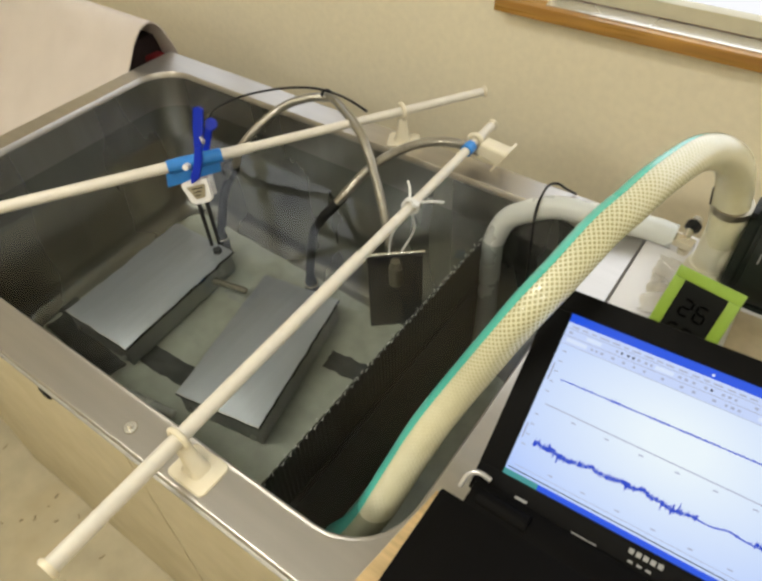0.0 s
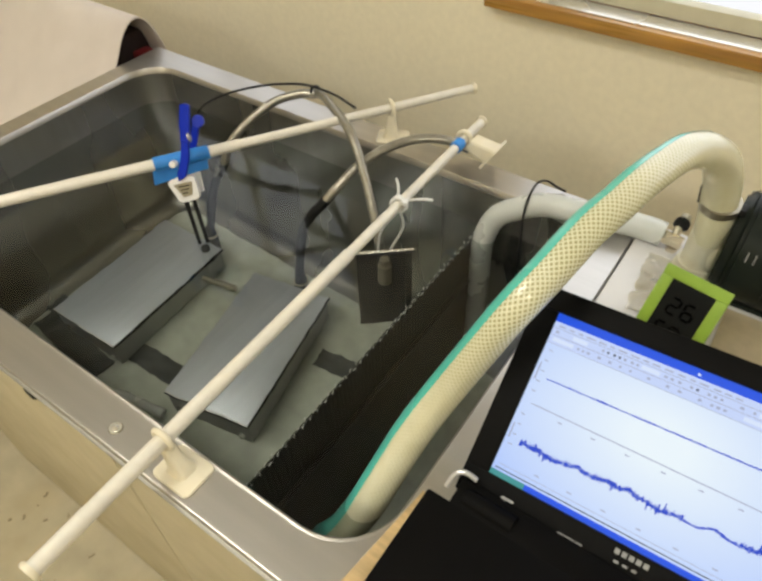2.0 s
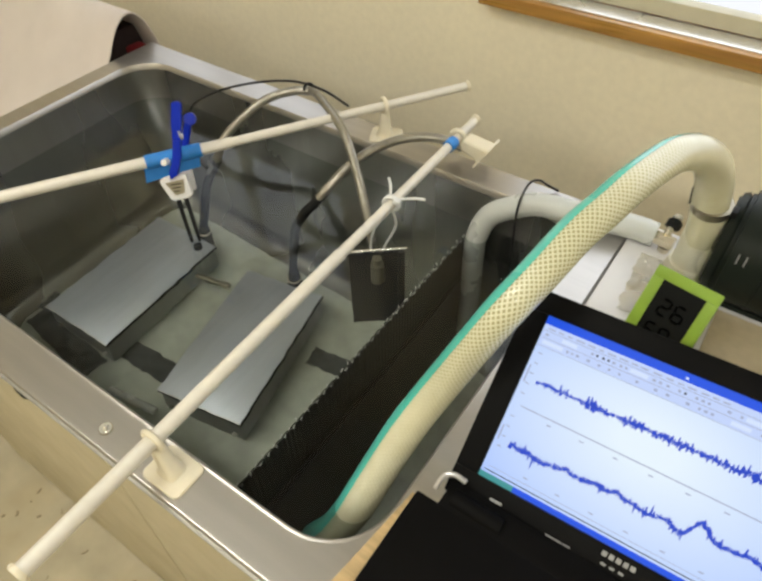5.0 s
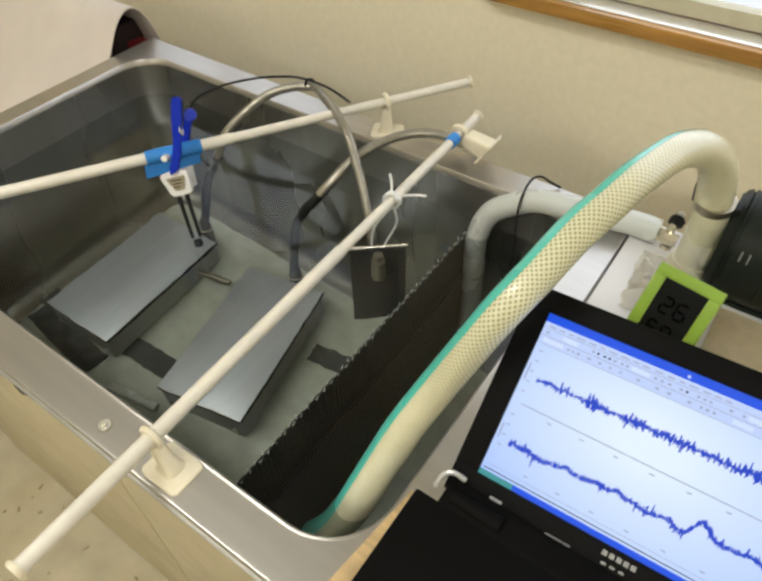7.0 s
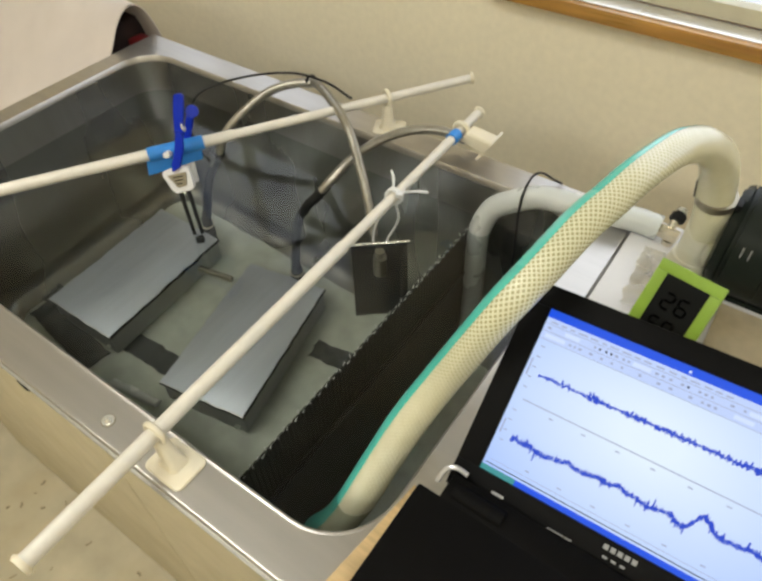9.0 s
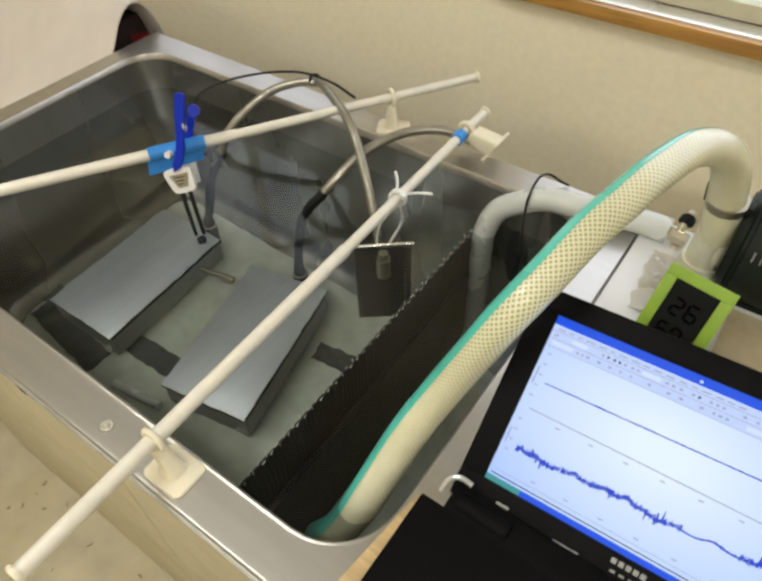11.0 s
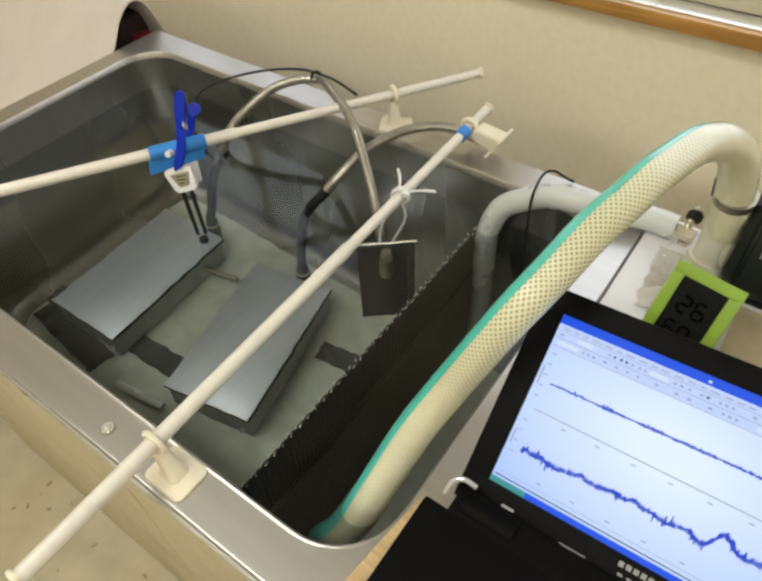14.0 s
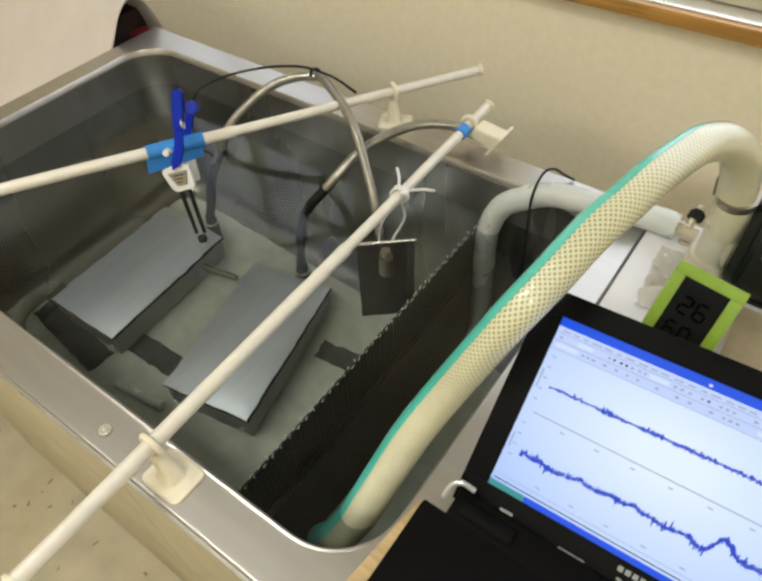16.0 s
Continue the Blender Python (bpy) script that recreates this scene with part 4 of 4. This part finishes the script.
screen = part("screen", box(lpt(SW / 2, SH / 2, -0.003), (SW, 0.004, SH), lm), SCREEN, lap, "glowing pale blue screen", smooth=False)


def on_screen(name, u0, u1, v0, v1, material, lift=0.0004):
    return part(name, box(lpt((u0 + u1) / 2, (v0 + v1) / 2, -0.001 + lift), (u1 - u0, 0.0005, v1 - v0), lm), material, screen, smooth=False)


on_screen("title_bar", 0, SW, SH - 0.0095, SH, SCREEN_BLUE)
on_screen("window_button", 0.150, 0.153, SH - 0.0070, SH - 0.0045, SCREEN_FIELD, 0.0007)
on_screen("task_bar", 0, SW, 0, 0.0062, SCREEN_BLUE)
on_screen("start_button", 0, 0.040, 0, 0.0062, TEAL_GLOW, 0.0007)
on_screen("tool_bar", 0.001, SW, SH - 0.034, SH - 0.0105, SCREEN_TOOL)
on_screen("rule", 0.003, SW, 0.0088, 0.0098, SCREEN_DARK)
on_screen("rule", 0.006, SW, 0.0140, 0.0145, SCREEN_LINE)
on_screen("rule", 0.012, SW, 0.0882, 0.0893, SCREEN_LINE)
on_screen("rule", 0.001, SW, SH - 0.0345, SH - 0.0340, SCREEN_LINE)
for v in (0.0165, 0.0248):
    on_screen("rule", 0.001, SW, SH - v - 0.0003, SH - v + 0.0003, SCREEN_LINE, 0.0007)
rng = random.Random(9)
u = 0.006
while u < 0.20:
    w = rng.uniform(0.005, 0.011)
    on_screen("menu_word", u, u + w, SH - 0.0143, SH - 0.0129, SCREEN_LINE, 0.0007)
    u += w + rng.uniform(0.003, 0.005)
for row, u_end in ((0.0207, 0.31), (0.0293, 0.26)):
    u = 0.005
    while u < u_end:
        kind = rng.random()
        if kind < 0.10:
            w = rng.uniform(0.012, 0.024)
            on_screen("input_field", u, u + w, SH - row - 0.0022, SH - row + 0.0022, SCREEN_FIELD, 0.0007)
        else:
            w = rng.uniform(0.0022, 0.0038)
            on_screen("tool_icon", u, u + w, SH - row - 0.0012, SH - row + 0.0012, SCREEN_LINE if kind < 0.86 else SCREEN_DARK, 0.0007)
        u += w + rng.choice((0.0030, 0.0045, 0.0085, 0.016))
for k in range(8):
    for v in (0.0815, 0.0195):
        u = 0.045 + k * 0.0365
        on_screen("axis_mark", u, u + 0.005, v, v + 0.0012, SCREEN_LINE)
for v in (0.150, 0.138, 0.126, 0.114, 0.102, 0.074, 0.062, 0.050, 0.038):
    on_screen("axis_mark", 0.006, 0.0105, v, v + 0.0011, SCREEN_LINE, 0.0007)
on_screen("axis_name", 0.003, 0.0045, 0.115, 0.135, SCREEN_LINE, 0.0007)
on_screen("axis_name", 0.003, 0.0045, 0.045, 0.062, SCREEN_LINE, 0.0007)


def curve_piece(length, shape, width):
    """A measurement curve along its own x axis; shape gives its height at each step."""
    n = max(2, int(length / 0.00062))
    pts = [Vector((length * i / n, 0, shape(i, i / n))) for i in range(n + 1)]
    ob = part("curve", strip(pts, (0, -1, 0), width, 0.0007), TRACE, None, "blue measurement curve", smooth=False)
    ob.parent = screen
    return ob


def curve_pose(u, v, rise, turn):
    """A curve at its place on the screen; turned about its own length, it shows less of its swing."""
    return Matrix.Translation(lpt(u, v, 0.0012 + 0.004 * math.sin(radians(turn))) - lap.location) @ lm @ pose(0, 0, 0, 0, -rise, 0) @ pose(0, 0, 0, turn, 0, 0)


r2 = random.Random(2)
BURSTS = ((0.012, 0.008, 0.8), (0.030, 0.008, 1.4), (0.060, 0.010, 1.7), (0.078, 0.006, 0.8), (0.105, 0.011, 1.9), (0.128, 0.007, 0.9), (0.15, 0.012, 1.8), (0.185, 0.012, 1.2), (0.22, 0.02, 1.6), (0.27, 0.02, 1.4))


def upper_shape(i, f):
    u = f * 0.318
    a = 0.0019 * (1 + sum(1.5 * h * math.exp(-((u - c) / w) ** 2) for c, w, h in BURSTS))
    return (1 if i % 2 else -1) * a * abs(r2.gauss(0.75, 0.45))


upper = curve_piece(0.318, upper_shape, 0.0013)
r5 = random.Random(5)


def lower_shape(bumps, hair):
    def height(i, f):
        ends = min(1.0, 12 * f, 12 * (1 - f))
        spike = r5.expovariate(1.0) if r5.random() < 0.10 else 0.4
        return ends * sum(h * math.exp(-((f - c) / w) ** 2) for c, w, h in bumps) + ((1 if i % 2 else -0.8) * hair * (0.3 + spike) * r5.uniform(0.4, 1.3))
    return height


# the lower curve in four joined stretches: where it starts, its length and its swells
LOWER = [(u, 0.0447 + 0.032 * (u - 0.018), curve_piece(w, lower_shape(bumps, 0.0050), 0.0016)) for u, w, bumps in (
    (0.018, 0.082, ((0.06, 0.02, 0.004), (0.45, 0.10, -0.003), (0.78, 0.06, 0.003))),
    (0.100, 0.088, ((0.15, 0.08, 0.002), (0.40, 0.07, 0.004), (0.75, 0.10, -0.003))),
    (0.188, 0.052, ((0.22, 0.16, -0.006), (0.50, 0.13, 0.012), (0.66, 0.10, 0.005))),
    (0.240, 0.096, ((0.20, 0.07, 0.003), (0.45, 0.10, -0.002), (0.70, 0.08, 0.003))))]

# ---- beside the tank ----
cover = thing("curved_cover", (-0.45, -0.15, 0.0), "off-white sheet bent over a trolley beside the tank", "cover")
prof = [(0.135, 0.55), (0.115, 0.70), (0.095, 0.82), (0.075, 0.885), (0.055, 0.918), (0.03, 0.931), (0.002, 0.922), (-0.025, 0.895), (-0.06, 0.845), (-0.13, 0.765), (-0.22, 0.67), (-0.33, 0.57), (-0.45, 0.49), (-0.55, 0.45)]
pp = spline([(0, y, z) for y, z in prof], 0.012)
sheet = bmesh.new()
rows = []
for xx in (-0.062, -0.4, -0.85):
    rows.append([[sheet.verts.new((xx, p.y, p.z + d)) for p in pp] for d in (0.0, -0.004)])
for a, b in zip(rows, rows[1:]):
    for s in (0, 1):
        for j in range(len(pp) - 1):
            sheet.faces.new((a[s][j], a[s][j + 1], b[s][j + 1], b[s][j]))
for rr in (rows[0], rows[-1]):
    for j in range(len(pp) - 1):
        sheet.faces.new((rr[0][j], rr[0][j + 1], rr[1][j + 1], rr[1][j]))
part("sheet", sheet, COVER, cover)
part("trolley_body", box((-0.46, -0.17, 0.27), (0.76, 0.58, 0.36), bevel=0.01), DARK, cover, "dark trolley under the sheet")
part("stored_box", box((-0.25, 0.035, 0.66), (0.24, 0.12, 0.42), bevel=0.006), DARK, cover)
part("red_case", box((-0.125, 0.062, 0.785), (0.05, 0.045, 0.08), bevel=0.006), RED, cover, "red plastic case")
for cx in (-0.17, -0.78):
    for cy in (-0.60, 0.1):
        part("castor", cyl((cx, cy - 0.012, 0.03), (cx, cy + 0.012, 0.03), 0.03, bevel=0.004), RUBBER, cover)
        part("castor_fork", box((cx, cy * 0.98, 0.075), (0.03, 0.034, 0.07), bevel=0.003), CLAMP, cover)


# ---- movement ----
def motions():
    rows = []
    for i in range(81):
        t = i * 0.2
        rows.append((t, pose(0.007 * math.sin(5.1 * t) + 0.003 * math.sin(11.3 * t + 1), 0.007 * math.sin(4.3 * t + 2) + 0.003 * math.sin(9.7 * t), WL + 0.0006 * math.sin(7 * t))))
    walk(water, rows)
    swing = ((0, 83), (2.5, 83), (3.5, 77), (4.2, 68), (5.2, 30), (6.3, 4), (7.0, 24), (7.5, 38), (8.2, 46), (9.2, 59), (10.2, 74), (11.3, 84), (13.0, 84), (13.6, 76), (14.2, 71), (15.0, 68), (16.0, 64))
    walk(upper, [(t, curve_pose(0.0175, 0.1205, 1.2, a)) for t, a in swing])
    swells = (((0, 25), (2.5, 30), (5, 15), (9.2, 18), (11.3, 25), (13, 22), (16, 25)),
              ((0, 25), (2.0, 25), (4, 12), (9.2, 16), (11.3, 10), (13, 20), (16, 28)),
              ((0, 74), (2.0, 66), (3.0, 30), (3.6, 6), (9.2, 6), (10.2, 40), (11.3, 72), (13.0, 70), (13.6, 40), (14.2, 10), (16, 8)),
              ((0, 15), (4.0, 35), (9.2, 30), (12, 10), (16, 20)))
    for (u, v, piece), turns in zip(LOWER, swells):
        walk(piece, [(t, curve_pose(u, v, 1.8, a)) for t, a in turns])


motions()
